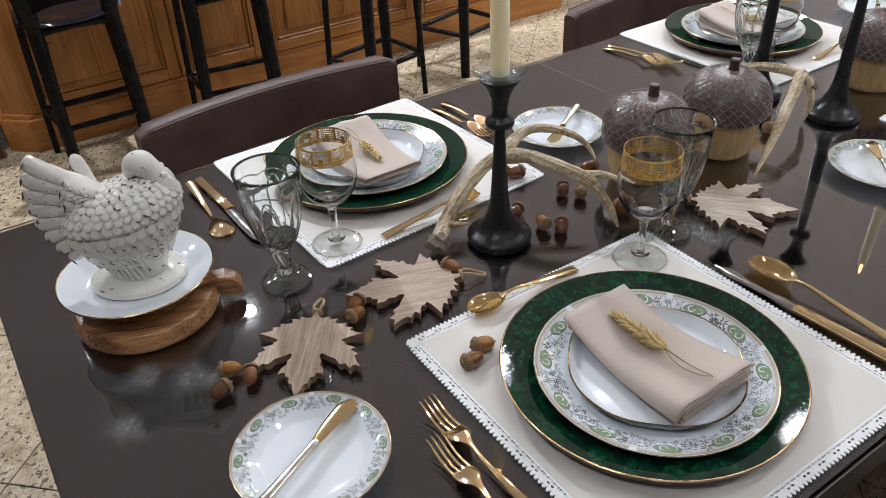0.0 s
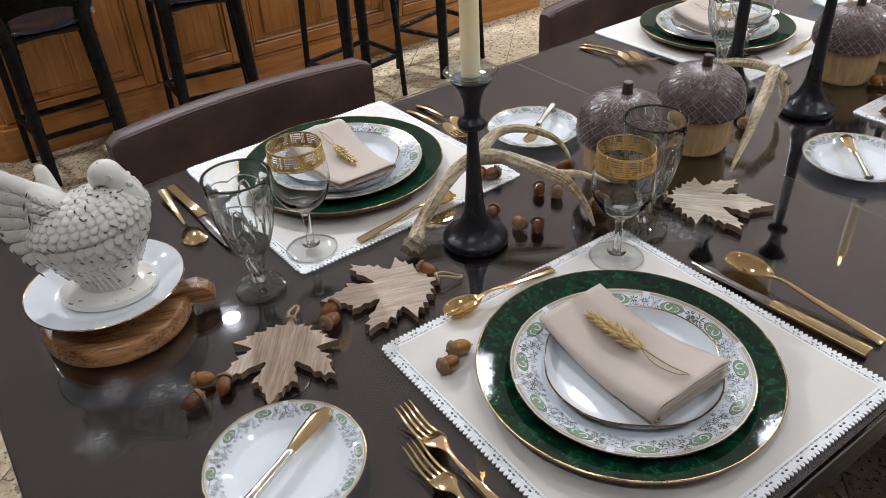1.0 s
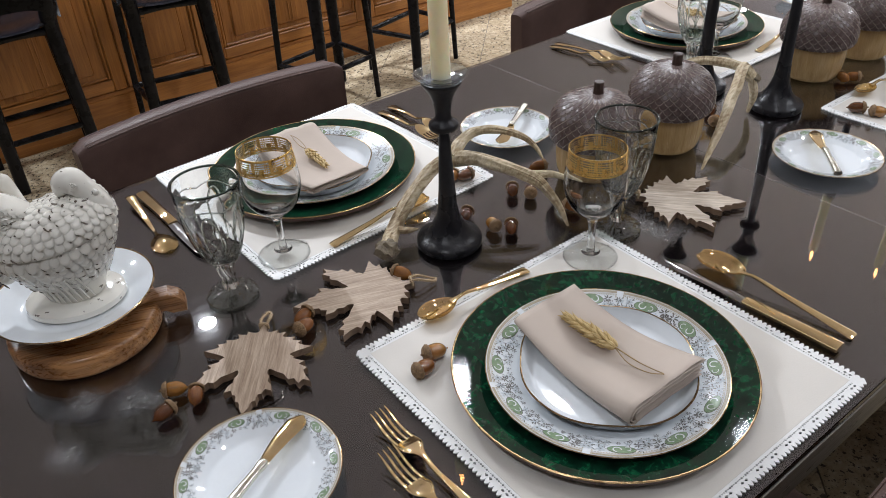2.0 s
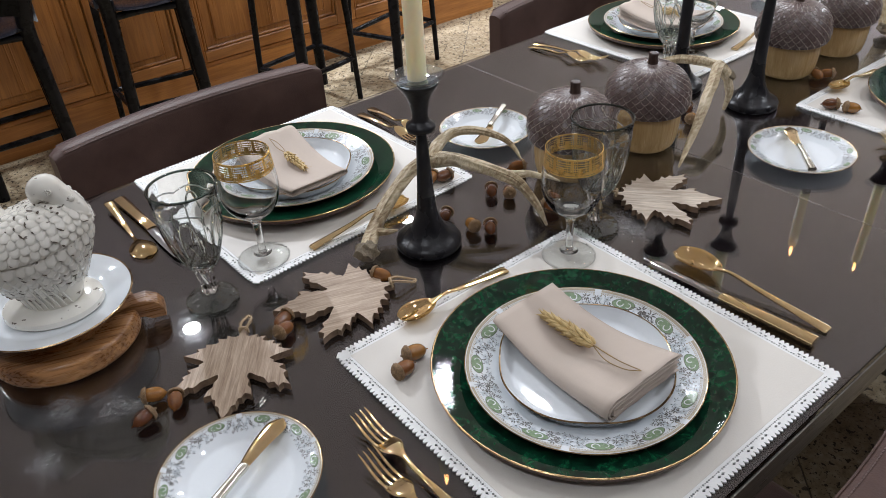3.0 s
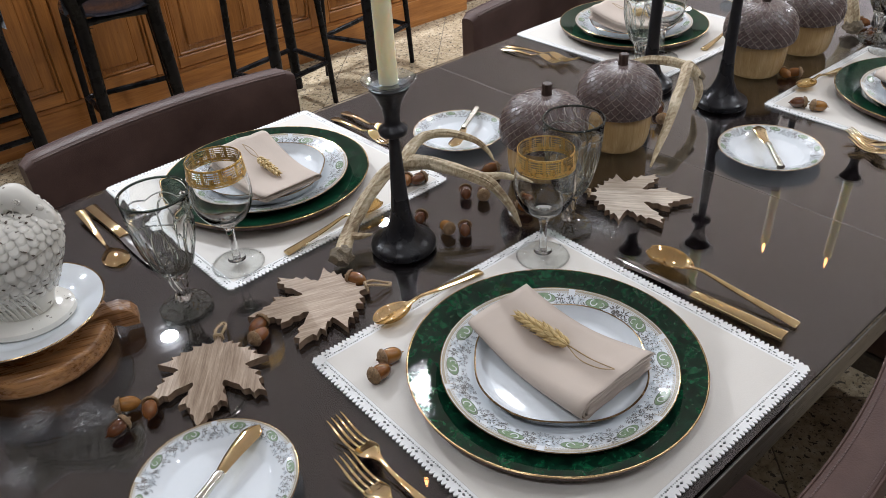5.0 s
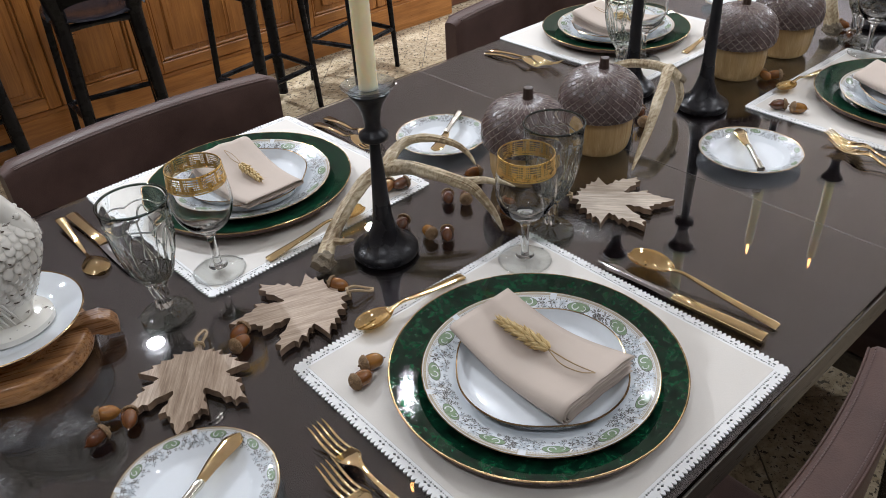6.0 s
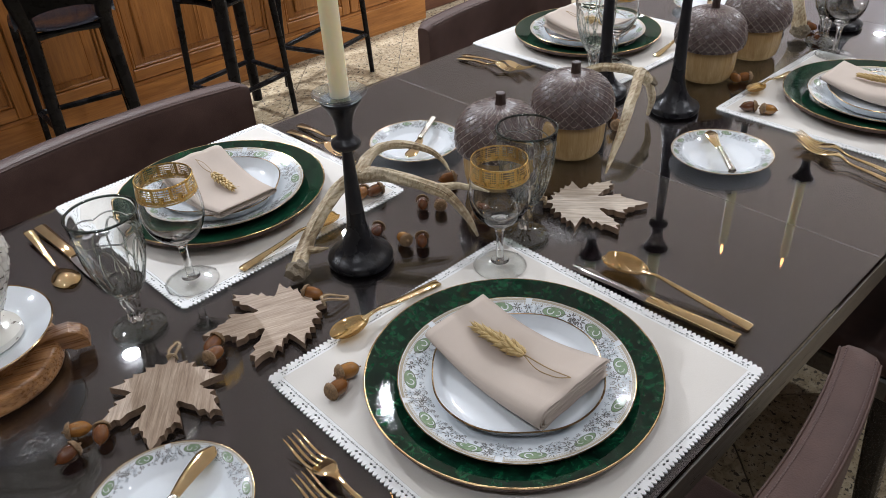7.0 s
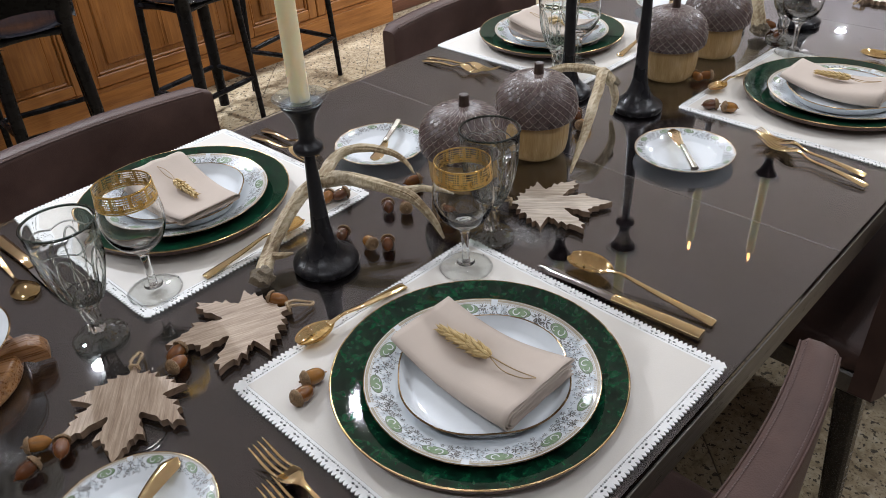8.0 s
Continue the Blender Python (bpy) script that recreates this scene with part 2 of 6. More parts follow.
M = dict(
    granite=granite(),
    grout=plain("grout", (0.07, 0.055, 0.04), (0.13, 0.1, 0.075), rough=0.8),
    plaster_white=plain("white_plaster", (0.75, 0.76, 0.79), (0.8, 0.81, 0.84), 4.0, 0.7, 0.1),
    plaster=plain("wall_plaster", (0.165, 0.142, 0.148), (0.21, 0.183, 0.19), 4.0, 0.7, 0.1),
    ceiling=plain("ceiling_paint", (0.78, 0.77, 0.87), (0.83, 0.82, 0.92), 4.0, 0.8, 0.1),
    espresso=espresso_board(),
    espresso_edge=wood("espresso_edge", (0.012, 0.009, 0.0075), (0.03, 0.023, 0.019), "x", rough=0.22),
    edgeband=wood("lightened_edge", (0.085, 0.07, 0.054), (0.14, 0.118, 0.092), "x", rough=0.35),
    joint=plain("grey_joint", (0.022, 0.018, 0.018), (0.045, 0.038, 0.037), 40.0, 0.5),
    table_glass=None,
    leather=leather("brown_leather", (0.048, 0.0265, 0.0215), (0.104, 0.061, 0.05)),
    stitch=plain("stitching", (0.10, 0.06, 0.055), (0.15, 0.1, 0.09), rough=0.7),
    oak=wood("honey_oak", (0.26, 0.095, 0.02), (0.46, 0.19, 0.046), "z", 0.6, 0.34, 0.08, 0.15),
    oak_h=wood("honey_oak_rail", (0.26, 0.095, 0.02), (0.46, 0.19, 0.046), "x", 0.6, 0.34, 0.08, 0.15),
    counter=plain("counter_stone", (0.05, 0.045, 0.04), (0.2, 0.17, 0.13), 90.0, 0.15),
    blackwood=plain("black_paint", (0.004, 0.004, 0.0045), (0.009, 0.008, 0.009), 30.0, 0.3, 0.12, 200.0, 0.2, Specular_IOR_Level=0.12),
    seatgloss=plain("black_gloss", (0.006, 0.006, 0.009), (0.012, 0.012, 0.016), 20.0, 0.1, 0.05, Coat_Weight=0.6, Coat_Roughness=0.05),
    redwood=wood("red_brown_wood", (0.09, 0.03, 0.014), (0.18, 0.07, 0.032), "x"),
    mat=plain("cream_leatherette", (0.60, 0.565, 0.51), (0.64, 0.605, 0.55), 12.0, 0.5, 0.08, 500.0, 0.12),
    lace=plain("white_lace", (0.68, 0.68, 0.665), (0.74, 0.74, 0.725), 30.0, 0.5, 0.08, 500.0, 0.2),
    green=malachite(),
    underside=plain("brown_underside", (0.05, 0.022, 0.016), (0.085, 0.04, 0.028), 30.0, 0.35),
    gold=plain("polished_gold", (0.88, 0.66, 0.32), (0.96, 0.77, 0.43), 60.0, 0.055, 0.025, 90.0, 0.16, 0.0012, Metallic=1.0, Coat_Weight=0.7, Coat_Roughness=0.015),
    gilding=plain("rubbed_gilding", (0.92, 0.52, 0.12), (1.0, 0.72, 0.28), 120.0, 0.36, 0.14, 420.0, 0.9, 0.002, Metallic=1.0),
    goldrim=metal("gilt", (0.36, 0.235, 0.115), (0.55, 0.38, 0.2), 0.24, 0.08),
    steel=metal("polished_steel", (0.32, 0.315, 0.31), (0.44, 0.43, 0.42), 0.12, 0.05),
    silver=metal("worn_silver", (0.6, 0.58, 0.5), (0.78, 0.75, 0.66), 0.2, 0.08),
    china=plain("white_porcelain", (0.70, 0.735, 0.76), (0.74, 0.775, 0.80), 8.0, 0.05, 0.02, 200.0, 0.02, Coat_Weight=0.4, Coat_Roughness=0.03),
    d_green=plain("sage_enamel", (0.17, 0.25, 0.15), (0.25, 0.33, 0.21), 300.0, 0.2),
    d_grey=plain("grey_enamel", (0.07, 0.065, 0.06), (0.22, 0.21, 0.2), 250.0, 0.25),
    d_pale=plain("pale_enamel", (0.62, 0.64, 0.65), (0.74, 0.76, 0.77), 250.0, 0.2),
    d_mist=plain("mist_enamel", (0.42, 0.47, 0.5), (0.6, 0.64, 0.67), 400.0, 0.2),
    d_sand=plain("sand_enamel", (0.3, 0.25, 0.17), (0.52, 0.46, 0.36), 900.0, 0.3, fine=1500.0),
    linen=plain("beige_linen", (0.46, 0.385, 0.325), (0.52, 0.44, 0.375), 14.0, 0.85, 0.05, 1400.0, 0.3, 0.0006),
    wheat=plain("dry_wheat", (0.46, 0.31, 0.12), (0.68, 0.52, 0.25), 200.0, 0.55),
    straw=plain("dry_straw", (0.3, 0.2, 0.09), (0.42, 0.3, 0.14), 200.0, 0.55),
    clear=glass("clear_glass", (0.99, 0.997, 0.997), 1.45),
    clearwall=glass("clear_glass_wall", (0.992, 0.998, 0.998), 1.46),
    thinfoot=glass("thin_clear_glass", (0.985, 0.995, 0.993), 1.45, thin=1.0, least=0.07, bump=0.3, bump_scale=45.0),
    greenfoot=glass("green_tinted_foot", (0.88, 0.955, 0.915), 1.5, thin=0.6, least=0.2, shine_rough=0.06),
    greenwall=glass("green_glass_wall", (0.984, 0.996, 0.99), 1.5),
    greenglass=glass("green_tinted_glass", (0.965, 0.993, 0.98), 1.5),
    greenline=glass("green_glass_ridge", (0.86, 0.93, 0.89), 1.5),
    bobeche=glass("pale_blue_glass", (0.93, 0.97, 0.985), 1.48, thin=1.0, least=0.1),
    greenrim=glass("darkened_glass_lip", (0.32, 0.4, 0.36), 1.5, thin=0.7, least=0.12),
    iron=plain("black_cast_iron", (0.008, 0.008, 0.01), (0.02, 0.019, 0.021), 20.0, 0.3, 0.08, 110.0, 0.55, 0.0014, Specular_IOR_Level=0.3),
    wax=plain("ivory_wax", (0.84, 0.76, 0.52), (0.89, 0.82, 0.6), 20.0, 0.4, 0.1, Subsurface_Weight=1.0, Subsurface_Scale=0.02, Subsurface_Radius=Vector((1.0, 0.8, 0.55))),
    cap=scale_net("acorn_cap_glaze"),
    potstem=plain("brown_glaze", (0.03, 0.017, 0.012), (0.07, 0.04, 0.03), 90.0, 0.4),
    potwood=wood("pale_grained_glaze", (0.33, 0.20, 0.08), (0.50, 0.345, 0.16), "z", 1.3, 0.22, 0.06, 0.15),
    antler=None, bark=plain("antler_burr", (0.1, 0.075, 0.045), (0.26, 0.21, 0.14), 150.0, 0.7, 0.1, 400.0, 0.8, 0.003),
    leafwood=wood("washed_oak", (0.24, 0.165, 0.112), (0.52, 0.405, 0.30), "x", 3.6, 0.6, 0.1, 0.6, vary=True),
    paleleaf=wood("pale_washed_oak", (0.30, 0.23, 0.165), (0.68, 0.59, 0.48), "x", 2.6, 0.5, 0.1, 0.6, vary=True),
    leafedge=wood("sawn_edge", (0.11, 0.065, 0.038), (0.24, 0.155, 0.095), "x", 1.6, 0.65),
    twine=plain("jute", (0.3, 0.21, 0.12), (0.5, 0.38, 0.24), 400.0, 0.9, bump=0.6),
    nut=None, nutcap=plain("acorn_cup", (0.09, 0.05, 0.023), (0.34, 0.21, 0.10), 500.0, 0.75, 0.1, 900.0, 0.7, 0.002),
    acacia=wood("acacia_wood", (0.085, 0.03, 0.01), (0.46, 0.225, 0.085), "x", 0.8, 0.3, 0.08, 0.2),
    glaze=None, chip=plain("bare_clay", (0.05, 0.035, 0.025), (0.13, 0.095, 0.065), 200.0, 0.6),
)


def antler_bone():
    n = Nodes("antler_bone")
    v = n.pos()
    a = n.noise(v, 14.0, 3.0, 0.5)
    b = n.noise(n.pos((0.3, 1, 0.6), (0, 0, -35)), 300.0, 4.0, 0.6, 0.4)
    f = n.math("ADD", n.math("MULTIPLY", a, 0.45), n.math("MULTIPLY", b, 0.55))
    n.color(n.ramp(f, (0.32, (0.15, 0.092, 0.042)), (0.43, (0.36, 0.26, 0.145)), (0.52, (0.54, 0.44, 0.28)), (0.64, (0.69, 0.59, 0.42))))
    n.set(Roughness=0.48)
    return n.bump(b, 0.9, 0.0024).m


def nut_skin():
    n = Nodes("acorn_nut").set(Roughness=0.12, Coat_Weight=1.0, Coat_Roughness=0.04)
    v = n.pos((1, 1, 0.2), vary=True)
    o = n.node("ShaderNodeObjectInfo")
    base = n.ramp(o.outputs["Random"], (0.0, (0.07, 0.02, 0.008)), (0.5, (0.19, 0.07, 0.016)), (1.0, (0.36, 0.165, 0.034)))
    n.color(n.mix(n.ramp(n.noise(v, 160.0, 4.0), (0.45, 0.0), (0.75, 0.6)), base, (0.05, 0.016, 0.008)))
    return n.m


def worn_glaze():
    """White glaze, chipped to brown here and there."""
    n = Nodes("white_crackle_glaze").set(Roughness=0.09, Coat_Weight=0.5, Coat_Roughness=0.03)
    v = n.pos((1, 1, 1.7))
    chip = n.noise(v, 95.0, 3.0, 0.5)
    zone = n.noise(n.pos(), 24.0, 2.0)
    fac = n.ramp(n.math("ADD", chip, n.math("MULTIPLY", zone, 0.25)), (0.80, 0.0), (0.825, 0.85))
    base = n.ramp(n.noise(n.pos(), 16.0, 3.0), (0.3, (0.73, 0.70, 0.625)), (0.7, (0.83, 0.805, 0.73)))
    n.color(n.mix(fac, base, (0.09, 0.065, 0.045)))
    return n.m


def table_glass():
    """Clear sheet with faint smears and wiping marks, and bumpy patches with caustic glints painted in as pale lines.
    """
    n = Nodes("table_glass").set(Base_Color=(0.965, 0.965, 0.975), IOR=1.68, Transmission_Weight=1.0)
    smear = n.noise(n.pos(), 5.0, 5.0, 0.6, 0.8)
    wipe = n.noise(n.pos((1, 9, 1), (0, 0, 35)), 40.0, 4.0, 0.7)
    wiped = n.math("MULTIPLY", n.ramp(smear, (0.42, 0.0), (0.7, 1.0)), n.ramp(wipe, (0.5, 0.0), (0.62, 0.02), (0.7, 0.07)))
    # x, y and size of each glint patch
    total = None
    ragged = n.math("MULTIPLY", n.noise(n.pos(), 30.0, 3.0), 0.7)
    for x, y, r in ((0.05, 0.715, 0.03), (0.085, 0.78, 0.035), (0.13, 0.75, 0.04), (0.83, 0.585, 0.05), (1.68, 0.575, 0.1)):
        d = n.node("ShaderNodeVectorMath", operation="DISTANCE")
        n.link(n.pos(), d.inputs[0])
        d.inputs[1].default_value = (x, y, TOP)
        here = n.ramp(n.math("ADD", n.math("DIVIDE", d.outputs["Value"], r * 2.2), ragged), (0.45, 1.0), (0.75, 0.0))
        total = here if total is None else n.math("MAXIMUM", total, here)
    folds = n.noise(n.pos((1, 2.4, 1), (0, 0, 25)), 150.0, 2.0, 0.5, 0.6)
    # pale opaque lines imitate the squiggles of light cast through the glassware
    painted_glints = n.ramp(folds, (0.475, 0.0), (0.487, 0.5), (0.5, 0.0), (0.565, 0.0), (0.575, 0.5), (0.587, 0.0), (0.655, 0.0), (0.665, 0.4))
    n.link(n.math("SUBTRACT", 1.0, n.math("MULTIPLY", total, painted_glints)), n.b.inputs["Transmission Weight"])
    n.rough(n.math("MAXIMUM", wiped, n.math("MULTIPLY", total, n.ramp(folds, (0.5, 0.0), (0.54, 0.08), (0.57, 0.02), (0.61, 0.08), (0.64, 0.02), (0.7, 0.08)))))
    return n.bump(n.math("MULTIPLY", total, folds), 0.35, 0.0014).m


M["table_glass"], M["antler"], M["nut"], M["glaze"] = table_glass(), antler_bone(), nut_skin(), worn_glaze()


def glowing(name, colour, strength):
    n = Nodes(name)
    n.set(Base_Color=(0.8, 0.8, 0.8), Emission_Color=colour, Emission_Strength=strength)
    return n.m


M["flame"] = glowing("candle_flame", (1.0, 0.45, 0.14), 14.0)
M["lampglow"] = glowing("lamp_diffuser", (1.0, 0.95, 0.88), 12.0)


# ---- mesh tools ----
def thing(name, label, category, m=None, group="", kind=""):
    ob = new(name)
    ob.empty_display_size = 0.05
    if m is not None:
        ob.matrix_world = m
    return tagged(ob, label, category, group, kind)


def finish(bm, sharp=35.0):
    bmesh.ops.recalc_face_normals(bm, faces=bm.faces)
    lim = radians(sharp)
    for f in bm.faces:
        f.smooth = True
    for e in bm.edges:
        if len(e.link_faces) == 2 and e.calc_face_angle(0.0) > lim:
            e.smooth = False
    return bm


def to_mesh(name, bm, material, sharp=35.0, normals=True):
    if normals:
        finish(bm, sharp)
    me = bpy.data.meshes.new(name)
    bm.to_mesh(me)
    bm.free()
    for k in material if isinstance(material, (list, tuple)) else [material]:
        me.materials.append(k)
    return me


def part(name, bm, material, parent, label="", m=None, sharp=35.0):
    ob = new(name, bm if isinstance(bm, bpy.types.Mesh) else to_mesh(name, bm, material, sharp))
    ob.parent = parent
    if m is not None:
        ob.matrix_basis = m
    return tagged(ob, label)


def solid(name, bm, material, label, category, m=None, group="", kind="", sharp=35.0):
    """A thing of one mesh."""
    ob = new(name, to_mesh(name, bm, material, sharp))
    if m is not None:
        ob.matrix_world = m
    return tagged(ob, label, category, group, kind)


def join(*bms):
    out = bmesh.new()
    for b in bms:
        me = bpy.data.meshes.new("joined")
        b.to_mesh(me)
        b.free()
        out.from_mesh(me)
        bpy.data.meshes.remove(me)
    return out


def moved(bm, m):
    bmesh.ops.transform(bm, matrix=m, verts=bm.verts)
    return bm


def lathe(profile, n=48, shape=None):
    """A turned body: (radius, height) from bottom to top. shape(angle, r, z) -> (r, z) may change it."""
    bm = bmesh.new()
    rings = []
    for r, z in profile:
        if r < 1e-6:
            rings.append([bm.verts.new((0, 0, z))])
            continue
        ring = []
        for i in range(n):
            a = 2 * math.pi * i / n
            rr, zz = shape(a, r, z) if shape else (r, z)
            ring.append(bm.verts.new((rr * math.cos(a), rr * math.sin(a), zz)))
        rings.append(ring)
    for p, q in zip(rings, rings[1:]):
        if len(p) == 1 and len(q) == 1:
            continue
        for i in range(n):
            j = (i + 1) % n
            if len(p) == 1:
                bm.faces.new((p[0], q[i], q[j]))
            elif len(q) == 1:
                bm.faces.new((p[i], p[j], q[0]))
            else:
                bm.faces.new((p[i], p[j], q[j], q[i]))
    return bm


def smooth_line(pts, steps=6):
    """A Catmull-Rom curve through points of any dimension."""
    pts = [np.array(p, float) for p in pts]
    pts = [2 * pts[0] - pts[1]] + pts + [2 * pts[-1] - pts[-2]]
    out = []
    for k in range(1, len(pts) - 2):
        a, b, c, d = pts[k - 1:k + 3]
        for i in range(steps):
            t = i / steps
            out.append(0.5 * (2 * b + (c - a) * t + (2 * a - 5 * b + 4 * c - d) * t * t + (3 * b - 3 * c + d - a) * t ** 3))
    out.append(pts[-2])
    return out


def tube(pts, n=12, wobble=0.0, flat=1.0, seed=0, ridges=0.0, square=1.0):
    """A swept round body through (x, y, z, radius)."""
    bm = bmesh.new()
    P = [Vector(p[:3]) for p in pts]
    R = [float(p[3]) for p in pts]
    up = Vector((0, 0, 1))
    if abs((P[1] - P[0]).normalized().z) > 0.9:
        up = Vector((1, 0, 0))
    rings = []
    for i, p in enumerate(P):
        t = (P[min(i + 1, len(P) - 1)] - P[max(i - 1, 0)]).normalized()
        side = t.cross(up).normalized()
        up = side.cross(t).normalized()
        ring = []
        for k in range(n):
            a = 2 * math.pi * k / n
            r = R[i]
            if wobble:
                r *= 1 + wobble * noise.noise(Vector((math.cos(a) * 1.7 + seed, math.sin(a) * 1.7, i * 0.22)))
            if ridges:
                r *= 1 + ridges * noise.noise(Vector((math.cos(a) * 4.5 + seed, math.sin(a) * 4.5, i * 0.09)))
            c, s = math.cos(a), math.sin(a)
            c, s = math.copysign(abs(c) ** square, c), math.copysign(abs(s) ** square, s)
            ring.append(bm.verts.new(p + side * (r * c) + up * (r * flat * s)))
        rings.append(ring)
    for p, q in zip(rings, rings[1:]):
        for k in range(n):
            bm.faces.new((p[k], p[(k + 1) % n], q[(k + 1) % n], q[k]))
    bm.faces.new(rings[0][::-1])
    bm.faces.new(rings[-1])
    return bm


def box(x0, y0, z0, x1, y1, z1, bevel=0.0, seg=1):
    bm = bmesh.new()
    bmesh.ops.create_cube(bm, size=1.0)
    moved(bm, Matrix.LocRotScale(((x0 + x1) / 2, (y0 + y1) / 2, (z0 + z1) / 2), None, (x1 - x0, y1 - y0, z1 - z0)))
    if bevel:
        bmesh.ops.bevel(bm, geom=bm.edges[:], offset=bevel, segments=seg, affect="EDGES", profile=0.5)
    return bm


def prism(outline, z0, z1, bevel=0.0):
    """An outline in the plane, made solid from z0 to z1. Its top is material 0, its sides material 1."""
    bm = bmesh.new()
    low = [bm.verts.new((x, y, z0)) for x, y in outline]
    high = [bm.verts.new((x, y, z1)) for x, y in outline]
    top = bm.faces.new(high)
    bm.faces.new(low[::-1])
    n = len(outline)
    for i in range(n):
        bm.faces.new((low[i], low[(i + 1) % n], high[(i + 1) % n], high[i])).material_index = 1
    if bevel:
        bmesh.ops.bevel(bm, geom=list(top.edges), offset=bevel, segments=2, affect="EDGES", profile=0.5)
    bmesh.ops.triangulate(bm, faces=[f for f in bm.faces if len(f.verts) > 4])
    return bm


def ribbon(sections, n=10):
    """A flat swept bar along x: (x, z, half width, half thickness[, y])."""
    bm = bmesh.new()
    rings = []
    for s in sections:
        x, z, w, h = s[:4]
        y = s[4] if len(s) > 4 else 0.0
        ring = []
        for k in range(n):
            a = 2 * math.pi * k / n
            c, d = math.cos(a), math.sin(a)
            ring.append(bm.verts.new((x, y + w * math.copysign(abs(c) ** 0.7, c), z + h * math.copysign(abs(d) ** 0.7, d))))
        rings.append(ring)
    for p, q in zip(rings, rings[1:]):
        for k in range(n):
            bm.faces.new((p[k], p[(k + 1) % n], q[(k + 1) % n], q[k]))
    bm.faces.new(rings[0][::-1])
    bm.faces.new(rings[-1])
    return bm


def sheet(nu, nv, f, thick=0.0):
    """A grid surface f(u, v) -> (x, y, z), given thickness downwards along its normals."""
    bm = bmesh.new()
    g = [[bm.verts.new(f(i / nu, j / nv)) for j in range(nv + 1)] for i in range(nu + 1)]
    faces = [bm.faces.new((g[i][j], g[i + 1][j], g[i + 1][j + 1], g[i][j + 1])) for i in range(nu) for j in range(nv)]
    if thick:
        bmesh.ops.solidify(bm, geom=faces, thickness=thick)
    return bm


# ---- setting ----
X0, X1, Y0, Y1 = -2.6, 9.0, -2.4, 5.9
TILE = 0.46

floor = solid("floor", box(X0 - 0.5, Y0 - 0.5, -0.08, X1 + 0.5, Y1 + 0.5, -0.004), M["grout"], "beige speckled granite floor tiles laid diagonally", "floor", kind="structure")
ceiling = solid("ceiling", box(X0, Y0, CEIL, X1, Y1, CEIL + 0.1), M["ceiling"], "plain white ceiling with round recessed lamps", "ceiling", kind="structure")
# unseen walls: three dark to cut bounce, the east white to brighten reflections
for nm, b in (("wall_north", (X0, Y1, 0, X1, Y1 + 0.15, CEIL)), ("wall_south", (X0, Y0 - 0.15, 0, X1, Y0, CEIL)),
              ("wall_east", (X1, Y0, 0, X1 + 0.15, Y1, CEIL)), ("wall_west", (X0 - 0.15, Y0, 0, X0, Y1, CEIL))):
    solid(nm, box(*b), M["plaster_white" if nm == "wall_east" else "plaster"], "assumed white plaster wall closing the room, bright for the table's reflection" if nm == "wall_east" else "assumed taupe plaster wall closing the room, dark to cut bounced light", "wall", kind="structure")


# housing for every lamp in the list, the added fill included
def lamp_or_fill(x, y, k):
    ob = thing("lamp_or_fill", "round ceiling lamp with a white rim, from a mostly added set", "lamp", pose(x, y, CEIL) @ Matrix.Diagonal((k, k, 1, 1)), "recessed ceiling lamps")
    part("rim", lathe([(0.044, -0.001), (0.044, -0.006), (0.06, -0.01), (0.07, -0.004), (0.07, 0.0)], 40), M["ceiling"], ob)
    part("diffuser", lathe([(0.0, -0.002), (0.043, -0.002), (0.043, -0.001), (0.0, -0.001)], 32), M["lampglow"], ob, "glowing diffuser")


for lx, ly, power in LAMPS_AND_FILL:
    lamp_or_fill(lx, ly, 1.0 if power > 1 else 0.53)


# ---- dining table ----
TX0, TX1, TY0, TY1 = -0.03, 3.10, 0.235, 1.24


